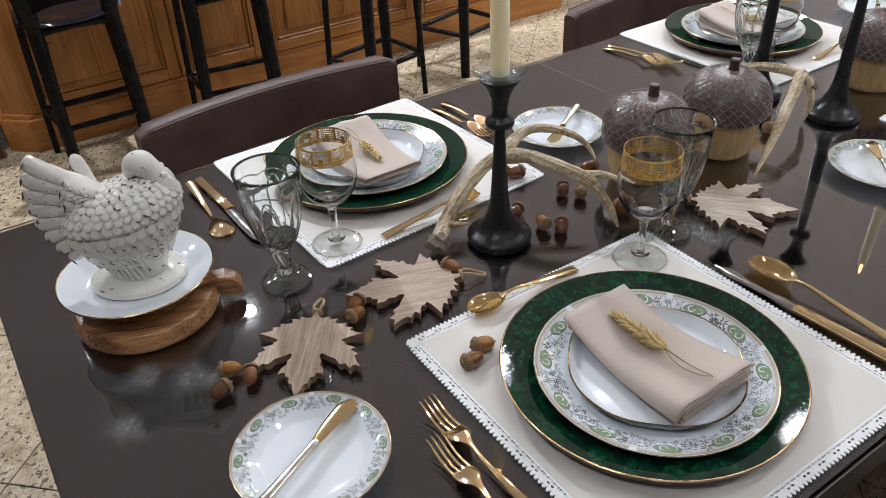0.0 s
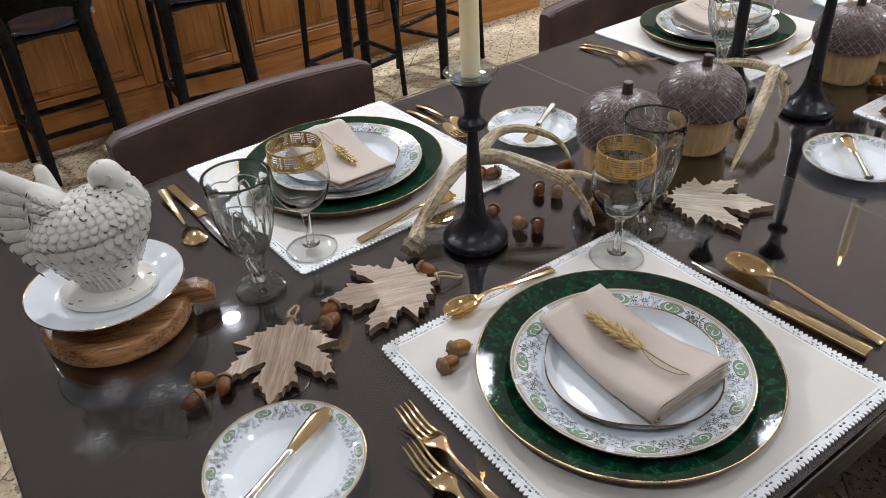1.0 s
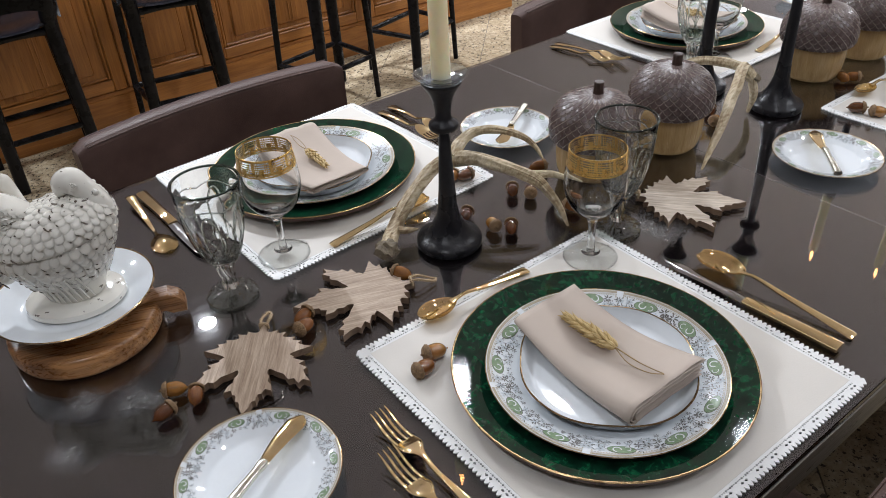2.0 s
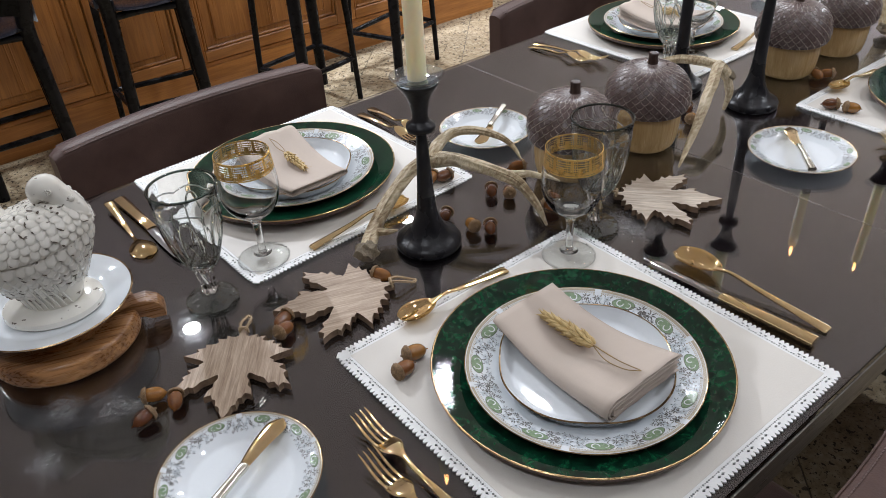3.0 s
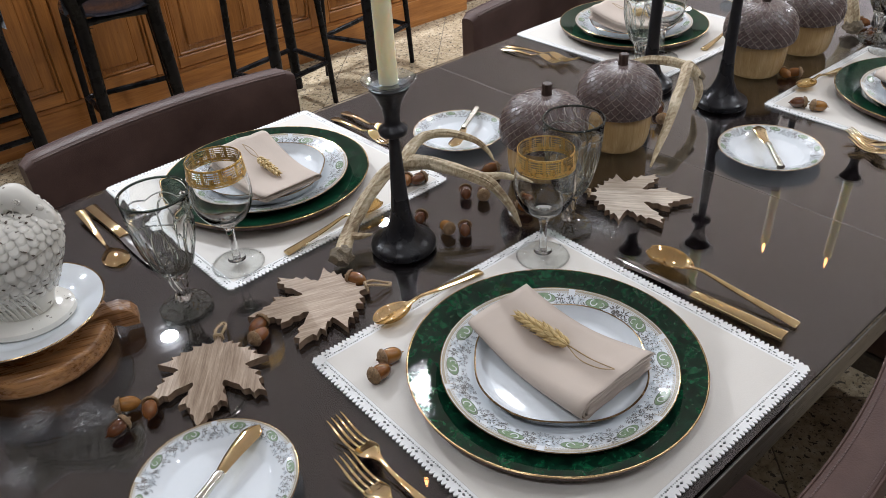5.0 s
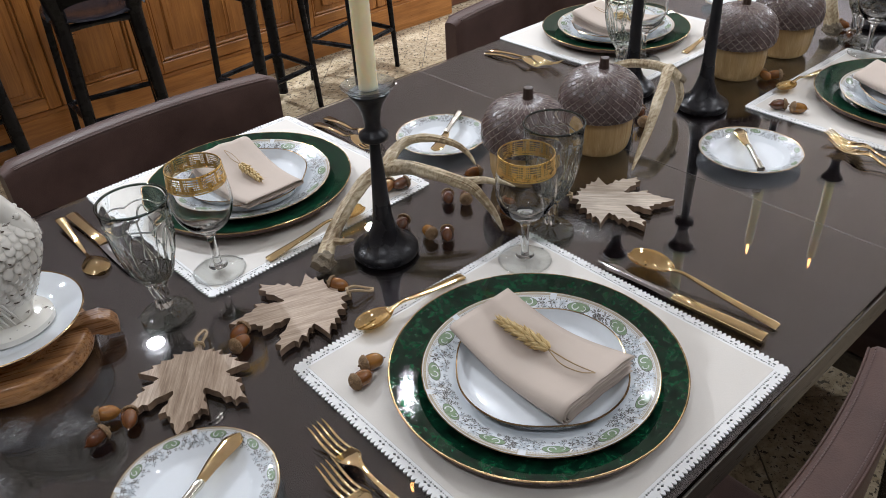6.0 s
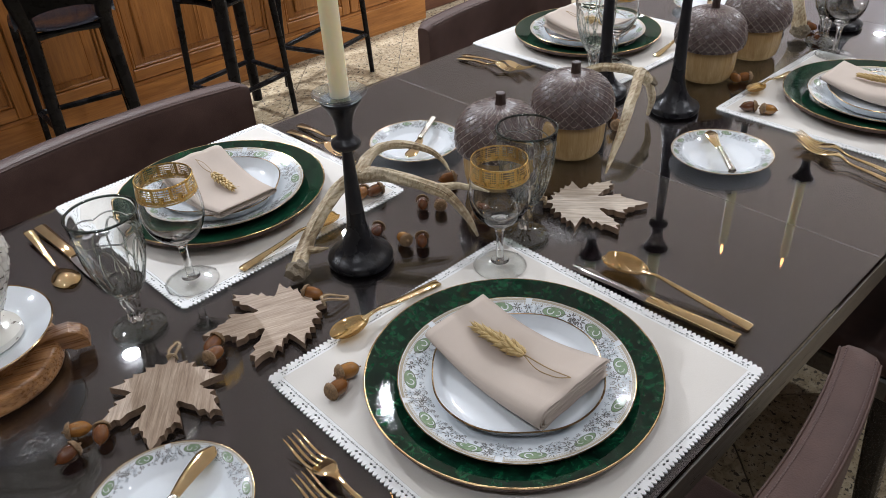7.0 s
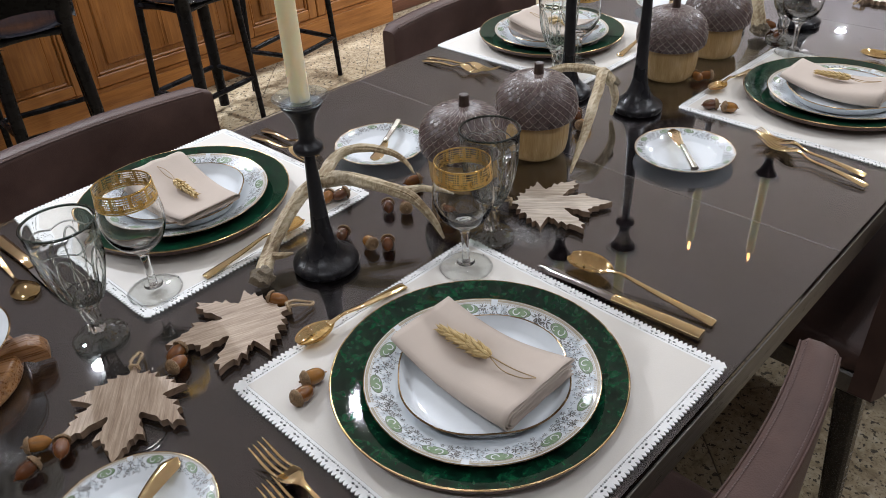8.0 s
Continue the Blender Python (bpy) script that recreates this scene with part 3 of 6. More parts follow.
def dining_table():
    ob = thing("dining_table", "long espresso-stained wooden dining table under a clear glass sheet", "table", pose(0, 0, 0))
    seams = [TX0, 1.07, 2.0, TX1]
    for k in range(3):
        a, b = seams[k], seams[k + 1]
        part("tabletop", box(a + 0.0006, TY0 + 0.002, TOP - 0.06, b - 0.0006, TY1 - 0.002, TOP - 0.0085, 0.0015), [M["espresso"]], ob, "espresso wood board")
    for x in seams[1:3]:
        part("joint_strip", box(x - 0.0006, TY0 + 0.004, TOP - 0.0105, x + 0.0006, TY1 - 0.004, TOP - 0.0081), M["joint"], ob, "grey joint between boards")
    # band round the board's edge, its colour lightened to imitate the floor's reflection
    for x0, y0, x1, y1 in ((TX0 + 0.003, TY0 + 0.0005, TX1 - 0.003, TY0 + 0.0019), (TX0 + 0.003, TY1 - 0.0019, TX1 - 0.003, TY1 - 0.0005), (TX0 - 0.0012, TY0 + 0.003, TX0 + 0.0005, TY1 - 0.003), (TX1 - 0.0005, TY0 + 0.003, TX1 + 0.0012, TY1 - 0.003)):
        part("edge_band", box(x0, y0, TOP - 0.058, x1, y1, TOP - 0.016), M["edgeband"], ob, "dark edge coloured grey-brown for the floor's reflection")
    pane = part("glass_sheet", box(TX0, TY0, TOP - 0.008, TX1, TY1, TOP, 0.0008), M["table_glass"], ob, "clear glass sheet with a green edge")
    pane.visible_shadow = False
    for y in (TY0 + 0.12, TY1 - 0.12):
        part("apron", box(TX0 + 0.15, y - 0.012, TOP - 0.14, TX1 - 0.15, y + 0.012, TOP - 0.061), M["espresso_edge"], ob)
    for x in (TX0 + 0.16, TX1 - 0.16):
        part("apron", box(x - 0.012, TY0 + 0.133, TOP - 0.14, x + 0.012, TY1 - 0.133, TOP - 0.061), M["espresso_edge"], ob)
    for x in (0.55, TX1 - 0.55):
        part("pedestal", join(box(x - 0.2, 0.62, 0.06, x + 0.2, 0.86, TOP - 0.061, 0.01), box(x - 0.28, 0.45, 0.0, x + 0.28, 1.03, 0.06, 0.01)), M["espresso_edge"], ob)
    return ob


dining_table()


# ---- chairs ----
def dining_chair(m, label):
    """Origin on the floor under the seat's middle; the back is at -y."""
    ob = thing("dining_chair", label, "chair", m, "chairs round the table")
    w, top, bow = 0.268, 0.80, 0.035

    bm = bmesh.new()
    rows = []
    nu = 28
    prof = [(0.03, 0.40), (0.03, 0.789), (0.0288, 0.7945), (0.0255, 0.7975), (0.008, 0.80), (-0.0115, 0.7975), (-0.0155, 0.7945), (-0.017, 0.788), (-0.017, 0.40)]
    for i in range(nu + 1):
        s = 2 * i / nu - 1
        e = min(1.0, (1 - abs(s)) / 0.03)
        round_top = 0.009 * (1 - math.sqrt(max(0.0, 1 - (1 - e) ** 2)))
        x = s * w
        y = -0.27 + bow * s * s
        rows.append([bm.verts.new((x, y + p * (0.8 + 0.2 * e ** 0.5), z - (round_top if z > 0.7 else 0))) for p, z in prof])
    k = len(prof)
    for a, b in zip(rows, rows[1:]):
        for j in range(k):
            bm.faces.new((a[j], a[(j + 1) % k], b[(j + 1) % k], b[j]))
    bm.faces.new(rows[0])
    bm.faces.new(rows[-1][::-1])
    back_ob = part("backrest", bm, M["leather"], ob, "dark brown leather backrest", sharp=50)
    for off, z in ((0.0285, 0.802), (-0.0148, 0.7955)):
        seam = []
        for i in range(37):
            s = -0.93 + 1.86 * i / 36
            seam.append((s * w, -0.27 + bow * s * s + off, z - (0.006 if off > 0 else 0.0), 0.0014))
        part("piping", tube(seam, 6), M["leather"], back_ob)
    # stitches along the outer top edge
    st = bmesh.new()
    for i in range(110):
        s = -0.94 + 1.88 * (i + 0.5) / 110
        for off in (0.0215, -0.0095):
            bmesh.ops.create_cube(st, size=1.0, matrix=Matrix.LocRotScale((s * w, -0.27 + bow * s * s + off, 0.7984 if off > 0 else 0.7982), None, (0.0032, 0.0011, 0.0012)))
    part("stitching", st, M["stitch"], back_ob, "row of pale stitches")["kind"] = "stuff"

    seat = box(-w + 0.005, -0.235, 0.43, w - 0.005, 0.24, 0.485, 0.022, 4)
    part("seat", seat, M["leather"], ob, "dark brown leather seat", sharp=60)
    part("seat_frame", box(-w + 0.012, -0.235, 0.385, w - 0.012, 0.23, 0.4295, 0.004), M["edgeband"], ob)
    for x, y in ((-1, -1), (1, -1), (-1, 1), (1, 1)):
        bx, by = x * (w - 0.04), (-0.21 if y < 0 else 0.2)
        leg = ribbon([(0.0, 0.0, 0.017, 0.017), (0.2, 0.0, 0.021, 0.021), (0.385, 0.0, 0.025, 0.025)], 12)
        dx, dy = x * 0.004, (-0.035 if y < 0 else 0.01)
        part("leg", moved(leg, Matrix(((dx / 0.385 * -1, 1, 0, bx + dx), (dy / 0.385 * -1, 0, 1, by + dy), (1, 0, 0, 0), (0, 0, 0, 1)))), M["espresso_edge"], ob)
    return ob


BACK_LABEL = "dark brown leather dining chair with low back at the table"
dining_chair(pose(0.526, 1.12, 0, rz=182) @ Matrix.Diagonal((0.985, 1, 1.014, 1)), BACK_LABEL)
dining_chair(pose(1.525, 1.115, 0, rz=180), BACK_LABEL)
dining_chair(pose(2.5, 1.115, 0, rz=180), BACK_LABEL)
dining_chair(pose(0.56, 0.402, 0), "brown leather dining chair with pale stitching along its back")
dining_chair(pose(1.49, 0.41, 0), "brown leather dining chair with pale stitching along its back")


# ---- kitchen island and stools ----
def island():
    ob = thing("kitchen_island", "honey oak kitchen island with raised panels and a stone counter", "island", pose(0, 0, 0))
    x0, x1, y0, y1 = 0.14, 2.96, 3.27, 4.2
    c = 0.09

    def plan(o):
        return [(x0 - o + c, y0 - o), (x1 + o, y0 - o), (x1 + o, y1 + o), (x0 - o, y1 + o), (x0 - o, y0 - o + c)]
    part("carcass", prism(plan(0.0), 0.0, 0.9), [M["oak"], M["oak"]], ob)
    part("plinth", join(prism(plan(0.02), 0.0, 0.135, 0.008), prism(plan(0.01), 0.1351, 0.152, 0.005)), [M["oak_h"], M["oak_h"]], ob, "oak skirting round the foot")
    part("countertop", prism(plan(0.05), 0.901, 0.94, 0.006), [M["counter"], M["counter"]], ob, "dark stone counter")
    bounds = [x0 + c, 0.835, 1.225, 2.02, 2.465, x1]
    for k in range(5):
        a, b = bounds[k], bounds[k + 1]
        f = y0 - 0.016
        panel = part("panel", join(box(a + 0.07, y0 - 0.005, 0.2, b - 0.07, y0 + 0.002, 0.84, 0.003), box(a + 0.115, y0 - 0.013, 0.24, b - 0.115, y0 - 0.0049, 0.8, 0.006)), M["oak"], ob)
        for q in (a + 0.003, b - 0.053):
            part("stile", box(q, f, 0.155, q + 0.05, y0 + 0.002, 0.895, 0.004), M["oak"], ob)
        for z0, z1 in ((0.155, 0.205), (0.835, 0.895)):
            part("rail", box(a + 0.0535, f, z0, b - 0.0535, y0 + 0.002, z1, 0.004), M["oak_h"], ob)
        for q in (a + 0.054, b - 0.068):
            part("moulding", box(q, y0 - 0.012, 0.2055, q + 0.014, y0 + 0.001, 0.8345, 0.005), M["oak"], ob)
        for z0 in (0.2055, 0.8205):
            part("moulding", box(a + 0.0685, y0 - 0.012, z0, b - 0.0685, y0 + 0.001, z0 + 0.014, 0.005), M["oak_h"], ob)
        if b - a > 0.5:
            for q in ((a + b) / 2 - 0.008, (a + b) / 2 + 0.008):
                part("bead", box(q - 0.003, y0 - 0.0165, 0.25, q + 0.003, y0 - 0.0128, 0.79, 0.0014), M["oak"], panel)
    return ob


island()


def bar_stool(x, y, turn, thick):
    """thick: which of the legs (near left, near right, far left, far right) are the broad wrapped ones."""
    ob = thing("bar_stool", "black counter stool with glossy seat and peeling wrapped legs", "stool", pose(x, y, 0, rz=turn), "stools along the island")
    sx, sy, h = 0.152, 0.132, 0.565

    def wide(j):
        """Half the distance between two legs: the far pair stands wider."""
        return 0.146 if j < 0 else 0.17
    corners = ((-1, -1), (1, -1), (-1, 1), (1, 1))
    for (i, j), broad in zip(corners, thick):
        r = 0.0235 if broad else 0.0125
        k = 0.88
        line = smooth_line([(i * wide(j), j * sy, 0.0, r * 0.92), (i * wide(j) * (1 + k) / 2, j * sy * (1 + k) / 2, h * 0.5, r), (i * wide(j) * k, j * sy * k, h - 0.035, r * 1.12)] + ([(i * wide(j) * 0.92, -sy * 0.96, h + 0.05, r * 1.25), (i * wide(j) * 1.0, -sy * 1.05, h + 0.12, r * 1.3), (i * wide(j) * 1.02, -sy * 1.1, h + 0.19, r)] if j < 0 else [(i * wide(j) * k * 0.98, j * sy * k, h - 0.008, r * 0.95)]), 4)
        part("leg", tube([tuple(p) for p in line], 14, 0.05, seed=i + 2 * j), M["blackwood"], ob)
        if broad:
            rnd = random.Random(int(x * 100) + i * 7 + j)
            for q in range(5):
                z = h - 0.06 + rnd.uniform(-0.02, 0.02)
                a = rnd.uniform(0, 6.28)
                p = Vector((i * wide(j) * k + 1.1 * r * math.cos(a), j * sy * k + 1.1 * r * math.sin(a), z))
                d = Vector((math.cos(a), math.sin(a), rnd.uniform(-0.8, 0.6))) * rnd.uniform(0.006, 0.014)
                part("peeling_strip", tube([(*p, 0.0018), (*(p + d * 0.6), 0.0013), (*(p + d + Vector((0, 0, -0.004))), 0.0006)], 5), M["blackwood"], ob)

    def dish(u, v):
        a, b = 2 * u - 1, 2 * v - 1
        q = math.sqrt(max(1e-9, a * a + b * b))
        rr = max(abs(a), abs(b)) / q
        px, py = a * (0.62 + 0.38 * rr), b * (0.62 + 0.38 * rr)
        edge = max(abs(a), abs(b)) ** 6
        return (px * 0.17, py * 0.155, h + 0.012 - 0.016 * (1 - a * a) * (1 - b * b) + 0.012 * a * a - 0.018 * edge)
    for a, b in (((-1, -1), (1, -1)), ((-1, 1), (1, 1)), ((-1, -1), (-1, 1)), ((1, -1), (1, 1))):
        p = [(a[0] * wide(a[1]) * 0.87, a[1] * sy * 0.87, h - 0.028, 0.014), ((a[0] * wide(a[1]) + b[0] * wide(b[1])) / 2 * 0.87, (a[1] + b[1]) / 2 * sy * 0.87, h - 0.022, 0.0125), (b[0] * wide(b[1]) * 0.87, b[1] * sy * 0.87, h - 0.028, 0.014)]
        part("seat_rail", tube([tuple(q) for q in smooth_line(p, 4)], 10), M["blackwood"], ob)
    part("seat", sheet(18, 18, dish, 0.02), M["seatgloss"], ob, "glossy black dished seat", sharp=60)

    def shell(u, v):
        s = 2 * u - 1
        low = 0.07 - 0.06 * abs(s) ** 2.5
        z = h + low + (0.2 - low) * v
        return (s * sx * 1.12, -sy * 0.95 - 0.05 * (1 - s * s) - 0.03 * v, z)
    part("backrest", sheet(18, 6, shell, 0.018), M["blackwood"], ob, "low curved black backrest", sharp=60)
    for a, b in (((-1, 1), (1, 1)), ((-1, -1), (1, -1)), ((-1, -1), (-1, 1)), ((1, -1), (1, 1))):
        z = 0.187
        p = [(a[0] * wide(a[1]) * 0.96, a[1] * sy * 0.96, z, 0.0105), ((a[0] * wide(a[1]) + b[0] * wide(b[1])) / 2 * 0.96, (a[1] + b[1]) / 2 * sy * 0.96, z, 0.0115), (b[0] * wide(b[1]) * 0.96, b[1] * sy * 0.96, z, 0.0105)]
        part("footrest", tube(p, 10), M["blackwood"], ob)
    return ob


for sx_, sy_, st_, thick_ in ((0.44, 3.075, 0, (1, 1, 0, 0)), (0.985, 3.02, -9, (1, 1, 0, 0)), (1.565, 2.85, 11, (1, 0, 0, 1)), (2.085, 2.95, 15, (1, 0, 0, 1))):
    bar_stool(sx_, sy_, st_, thick_)


# ---- other furniture at the island's ends ----
def low_base():
    ob = thing("cabinet", "low brown wooden cabinet foot on the floor beside the island", "cabinet", pose(0, 0, 0))
    part("base", box(-0.75, 3.29, 0.0, 0.09, 3.62, 0.052, 0.004), M["redwood"], ob)
    part("body", box(-0.75, 3.36, 0.0525, 0.0, 3.62, 0.6, 0.004), M["redwood"], ob)


def sideboard():
    ob = thing("sideboard", "dark red-brown wooden sideboard beyond the island", "sideboard", pose(0, 0, 0))
    part("plinth", box(3.02, 3.34, 0.0, 3.98, 3.8, 0.07, 0.004), M["redwood"], ob)
    part("body", box(3.04, 3.36, 0.071, 3.96, 3.8, 0.83, 0.004), M["redwood"], ob)
    for x in (3.06, 3.51):
        door = part("door", box(x, 3.342, 0.1, x + 0.43, 3.359, 0.78, 0.004), M["redwood"], ob)
        part("panel", box(x + 0.07, 3.334, 0.17, x + 0.36, 3.3415, 0.71, 0.004), M["redwood"], door)
    part("top", box(3.0, 3.32, 0.8305, 4.0, 3.82, 0.86, 0.006), M["redwood"], ob)


low_base()
sideboard()


# ---- place settings ----
MAT = TOP + 0.0025  # top of a placemat


def placemat(m):
    """A square mat; its border is cut into teeth and pierced like lace."""
    ob = thing("placemat", "cream leatherette placemat with a white pierced lace-cut edge", "placemat", m, "placemats")
    half, band, teeth = 0.2025, 0.0165, 62
    inner = half - band
    part("panel", box(-inner - 0.0008, -inner - 0.0008, 0.0004, inner + 0.0008, inner + 0.0008, 0.0024, 0.0002), M["mat"], ob, "cream panel")
    bm = bmesh.new()

    def quad_hole(P, x0, x1, y0, y1, k):
        c = [P(x0, y0), P(x1, y0), P(x1, y1), P(x0, y1)]
        mx, my, hx, hy = (x0 + x1) / 2, (y0 + y1) / 2, (x1 - x0) / 2 * k, (y1 - y0) / 2 * k
        d = [P(mx, my - hy), P(mx + hx, my), P(mx, my + hy), P(mx - hx, my)]
        for i in range(4):
            j = (i + 1) % 4
            bm.faces.new((c[i], c[j], d[i]))
            bm.faces.new((c[j], d[j], d[i]))

    for side in range(4):
        ca, sa = (1, 0, -1, 0)[side], (0, 1, 0, -1)[side]

        def P(s, d):
            x, y = s, -half + d
            return bm.verts.new((x * ca - y * sa, x * sa + y * ca, 0.0022))
        step = 2 * inner / teeth
        for i in range(teeth):
            s0 = -inner + i * step
            s1 = s0 + step
            sm = (s0 + s1) / 2
            # tooth, band, two rows of holes
            bm.faces.new((P(s0, 0.0046), P(sm - step * 0.24, 0.0009), P(sm, -0.0004), P(sm + step * 0.24, 0.0009), P(s1, 0.0046)))
            bm.faces.new((P(s0, 0.0046), P(s1, 0.0046), P(s1, 0.0058), P(s0, 0.0058)))
            if i % 4 in (0, 1):
                quad_hole(P, s0, s1, 0.0058, 0.0098, 0.8)
            else:
                bm.faces.new((P(s0, 0.0058), P(s1, 0.0058), P(s1, 0.0098), P(s0, 0.0098)))
            quad_hole(P, s0, sm, 0.0098, 0.0138, 0.85 if i % 4 in (1, 2) else 0.5)
            quad_hole(P, sm, s1, 0.0098, 0.0138, 0.85 if i % 4 in (2, 3) else 0.5)
            bm.faces.new((P(s0, 0.0138), P(s1, 0.0138), P(s1, band), P(s0, band)))
        # corner, cut into small teeth as well
        ring = [(0.0, band), (0.0, 0.0042), (0.003, 0.0008), (0.006, 0.0038), (0.009, 0.001), (0.0122, 0.0043), (band - 0.001, band - 0.009), (band - 0.0038, band - 0.006), (band - 0.0008, band - 0.003), (band - 0.0042, band)]
        bm.faces.new([P(inner + u, v) for u, v in ring])
    bmesh.ops.remove_doubles(bm, verts=bm.verts, dist=0.00005)
    edge = part("lace_border", bm, M["lace"], ob, "white pierced border")
    for face in edge.data.polygons:
        face.use_smooth = False
    mod = edge.modifiers.new("thickness", "SOLIDIFY")
    mod.thickness, mod.offset = 0.0018, -1
    return ob


def charger(m):
    ob = thing("charger_plate", "large dark green marbled charger plate with a gold rim", "plate", m, "charger plates")
    R = 0.1655
    part("dish", lathe([(0.0, 0.0065), (0.103, 0.0065), (0.1085, 0.0074), (0.1125, 0.0100), (0.1165, 0.0115), (0.126, 0.0140), (0.139, 0.0169), (0.152, 0.0195), (R - 0.0022, 0.0217), (R - 0.0022, 0.0198)], 96), M["green"], ob)
    part("underside", lathe([(R - 0.002, 0.0194), (R - 0.0034, 0.0135), (0.152, 0.0108), (0.134, 0.006), (0.119, 0.002), (0.115, 0.0), (0.104, 0.0), (0.102, 0.0012), (0.0, 0.0014), (0.0, 0.006), (0.1, 0.006)], 96), M["underside"], ob, "brown underside")
    part("rim", lathe([(R - 0.0021, 0.0217), (R - 0.001, 0.022), (R - 0.0002, 0.0214), (R - 0.0005, 0.0203), (R - 0.003, 0.0197)], 96), M["goldrim"], ob, "thin gold rim")
    return ob


def plate_profile(R, h, flat=0.6):
    top = [(0.0, 0.003), (flat * R, 0.003), ((flat + 0.06) * R, 0.0042), ((flat + 0.10) * R, 0.0065), (R - 0.001, h)]
    under = [(R, h - 0.0008), (R - 0.002, h - 0.0026), ((flat + 0.09) * R, 0.003), (0.62 * R, 0.0), (0.57 * R, 0.0), (0.56 * R, 0.0012), (0.0, 0.0012)]
    return top + under


def decorated_plate(m, R, h, units, spin, name, label, group):
    """White china with a printed border of scrolls, sprays and a sand-coloured edge."""
    ob = thing(name, label, "plate", m, group)
    part("dish", lathe(plate_profile(R, h), 96), M["china"], ob)
    part("rim", lathe([(R - 0.0008, h + 0.0001), (R - 0.0003, h + 0.0003), (R + 0.0003, h - 0.0003), (R - 0.0003, h - 0.0009)], 96), M["goldrim"], ob, "thin gold line on the rim")
    bm = bmesh.new()
    k = R / 0.13

    def P(r, a, lift=0.00035):
        r0 = 0.70 * R
        z = 0.0065 + (h - 0.0065) * (r - r0) / (R - 0.001 - r0)
        return bm.verts.new((r * math.cos(a), r * math.sin(a), z + lift))

    def face(pts, mi, lift=0.00035):
        f = bm.faces.new([P(r, a, lift) for r, a in pts])
        f.material_index = mi

    def blob(r, a, dr, da, mi, n=8, tilt=0.0, lift=0.00035):
        """A small ellipse, dr long outward and da metres along the rim."""
        pts = []
        for i in range(n):
            t = 2 * math.pi * i / n
            u, v = dr * math.cos(t), da * math.sin(t)
            uu, vv = u * math.cos(tilt) - v * math.sin(tilt), u * math.sin(tilt) + v * math.cos(tilt)
            pts.append((r + uu, a + vv / r))
        face(pts, mi, lift)

    def arc(r, a, rad, t0, t1, wid, mi, n=10, lift=0.0006):
        for i in range(n):
            p = []
            for t, q in ((i, rad), (i + 1, rad), (i + 1, rad - wid), (i, rad - wid)):
                ang = t0 + (t1 - t0) * t / n
                p.append((r + q * math.cos(ang), a + q * math.sin(ang) / r))
            face(p, mi, lift)

    rnd = random.Random(5)
    for u in range(units):
        a0 = spin + 2 * math.pi * u / units
        half = math.pi / units
        # sand-coloured bands that break off before the next unit
        for lo, hi in ((0.962, 0.986), (0.951, 0.9545)):
            for i in range(14):
                t0, t1 = a0 + half * 0.94 * (i / 7 - 1), a0 + half * 0.94 * ((i + 1) / 7 - 1)
                face([(lo * R, t0), (lo * R, t1), (hi * R, t1), (hi * R, t0)], 3)
        # fine chequer inside the band
        for i in range(44):
            t0 = a0 + half * 0.93 * (i / 22 - 1)
            face([(0.938 * R, t0), (0.938 * R, t0 + half * 0.022), (0.947 * R, t0 + half * 0.022), (0.947 * R, t0)], 3)
        for s in (-1, 1):
            for i in range(2):
                r0 = R * (0.955 - 0.022 * i)
                face([(r0, a0 + s * half * 0.94), (r0, a0 + s * half * 0.92), (r0 - 0.014 * R, a0 + s * half * 0.92), (r0 - 0.014 * R, a0 + s * half * 0.94)], 3)
            # long green medallion with a white curl and a grey tail
            a = a0 + s * half * 0.47
            blob(0.893 * R, a, 0.0068 * k, 0.0142 * k, 1, 20, s * 0.12, 0.0003)
            blob(0.893 * R, a, 0.0062 * k, 0.0136 * k, 0, 20, s * 0.12, 0.0005)
            arc(0.892 * R, a + s * 0.035, 0.0046 * k, s * 0.2, s * 4.9, 0.0013 * k, 2, 12, 0.0008)
            arc(0.889 * R, a - s * 0.05, 0.0036 * k, s * 2.6, s * 6.6, 0.0009 * k, 2, 10, 0.0008)
            arc(0.86 * R, a - s * 0.13, 0.0062 * k, s * -0.6, s * 2.8, 0.0007 * k, 1)
            arc(0.855 * R, a + s * 0.15, 0.005 * k, s * 0.6, s * 3.9, 0.0007 * k, 1)
            # sprays of small flowers and pointed leaves
            for da, dr, size in ((0.80, 0.895, 1.15), (0.83, 0.845, 0.95), (0.72, 0.835, 0.85), (0.9, 0.80, 0.8), (0.66, 0.80, 0.7), (0.80, 0.77, 0.6), (0.97, 0.9, 1.0), (0.99, 0.83, 0.9), (0.96, 0.77, 0.6), (0.12, 0.905, 1.25), (0.02, 0.86, 1.15), (0.2, 0.84, 0.95), (0.36, 0.825, 0.8), (0.1, 0.80, 0.75), (0.5, 0.80, 0.6), (0.26, 0.79, 0.6)):
                aa, rr = a0 + s * half * (da + rnd.uniform(-0.03, 0.03)), (dr + rnd.uniform(-0.012, 0.012)) * R
                turn, dark = rnd.random() * 6.28, rnd.random() < 0.45
                if dark:
                    for q in range(7):
                        t = turn + q * 0.9 + rnd.uniform(-0.2, 0.2)
                        ln = rnd.uniform(0.0024, 0.0036) * k * size
                        blob(rr + ln * math.cos(t), aa + ln * math.sin(t) / rr, ln * 0.75, 0.0007 * k * size, 1, 6, t, 0.0005)
                else:
                    for q in range(5):
                        t = turn + 2 * math.pi * q / 5
                        blob(rr + 0.0023 * k * size * math.cos(t), aa + 0.0023 * k * size * math.sin(t) / rr, 0.0019 * k * size, 0.0013 * k * size, 4, 8, t, 0.0005)
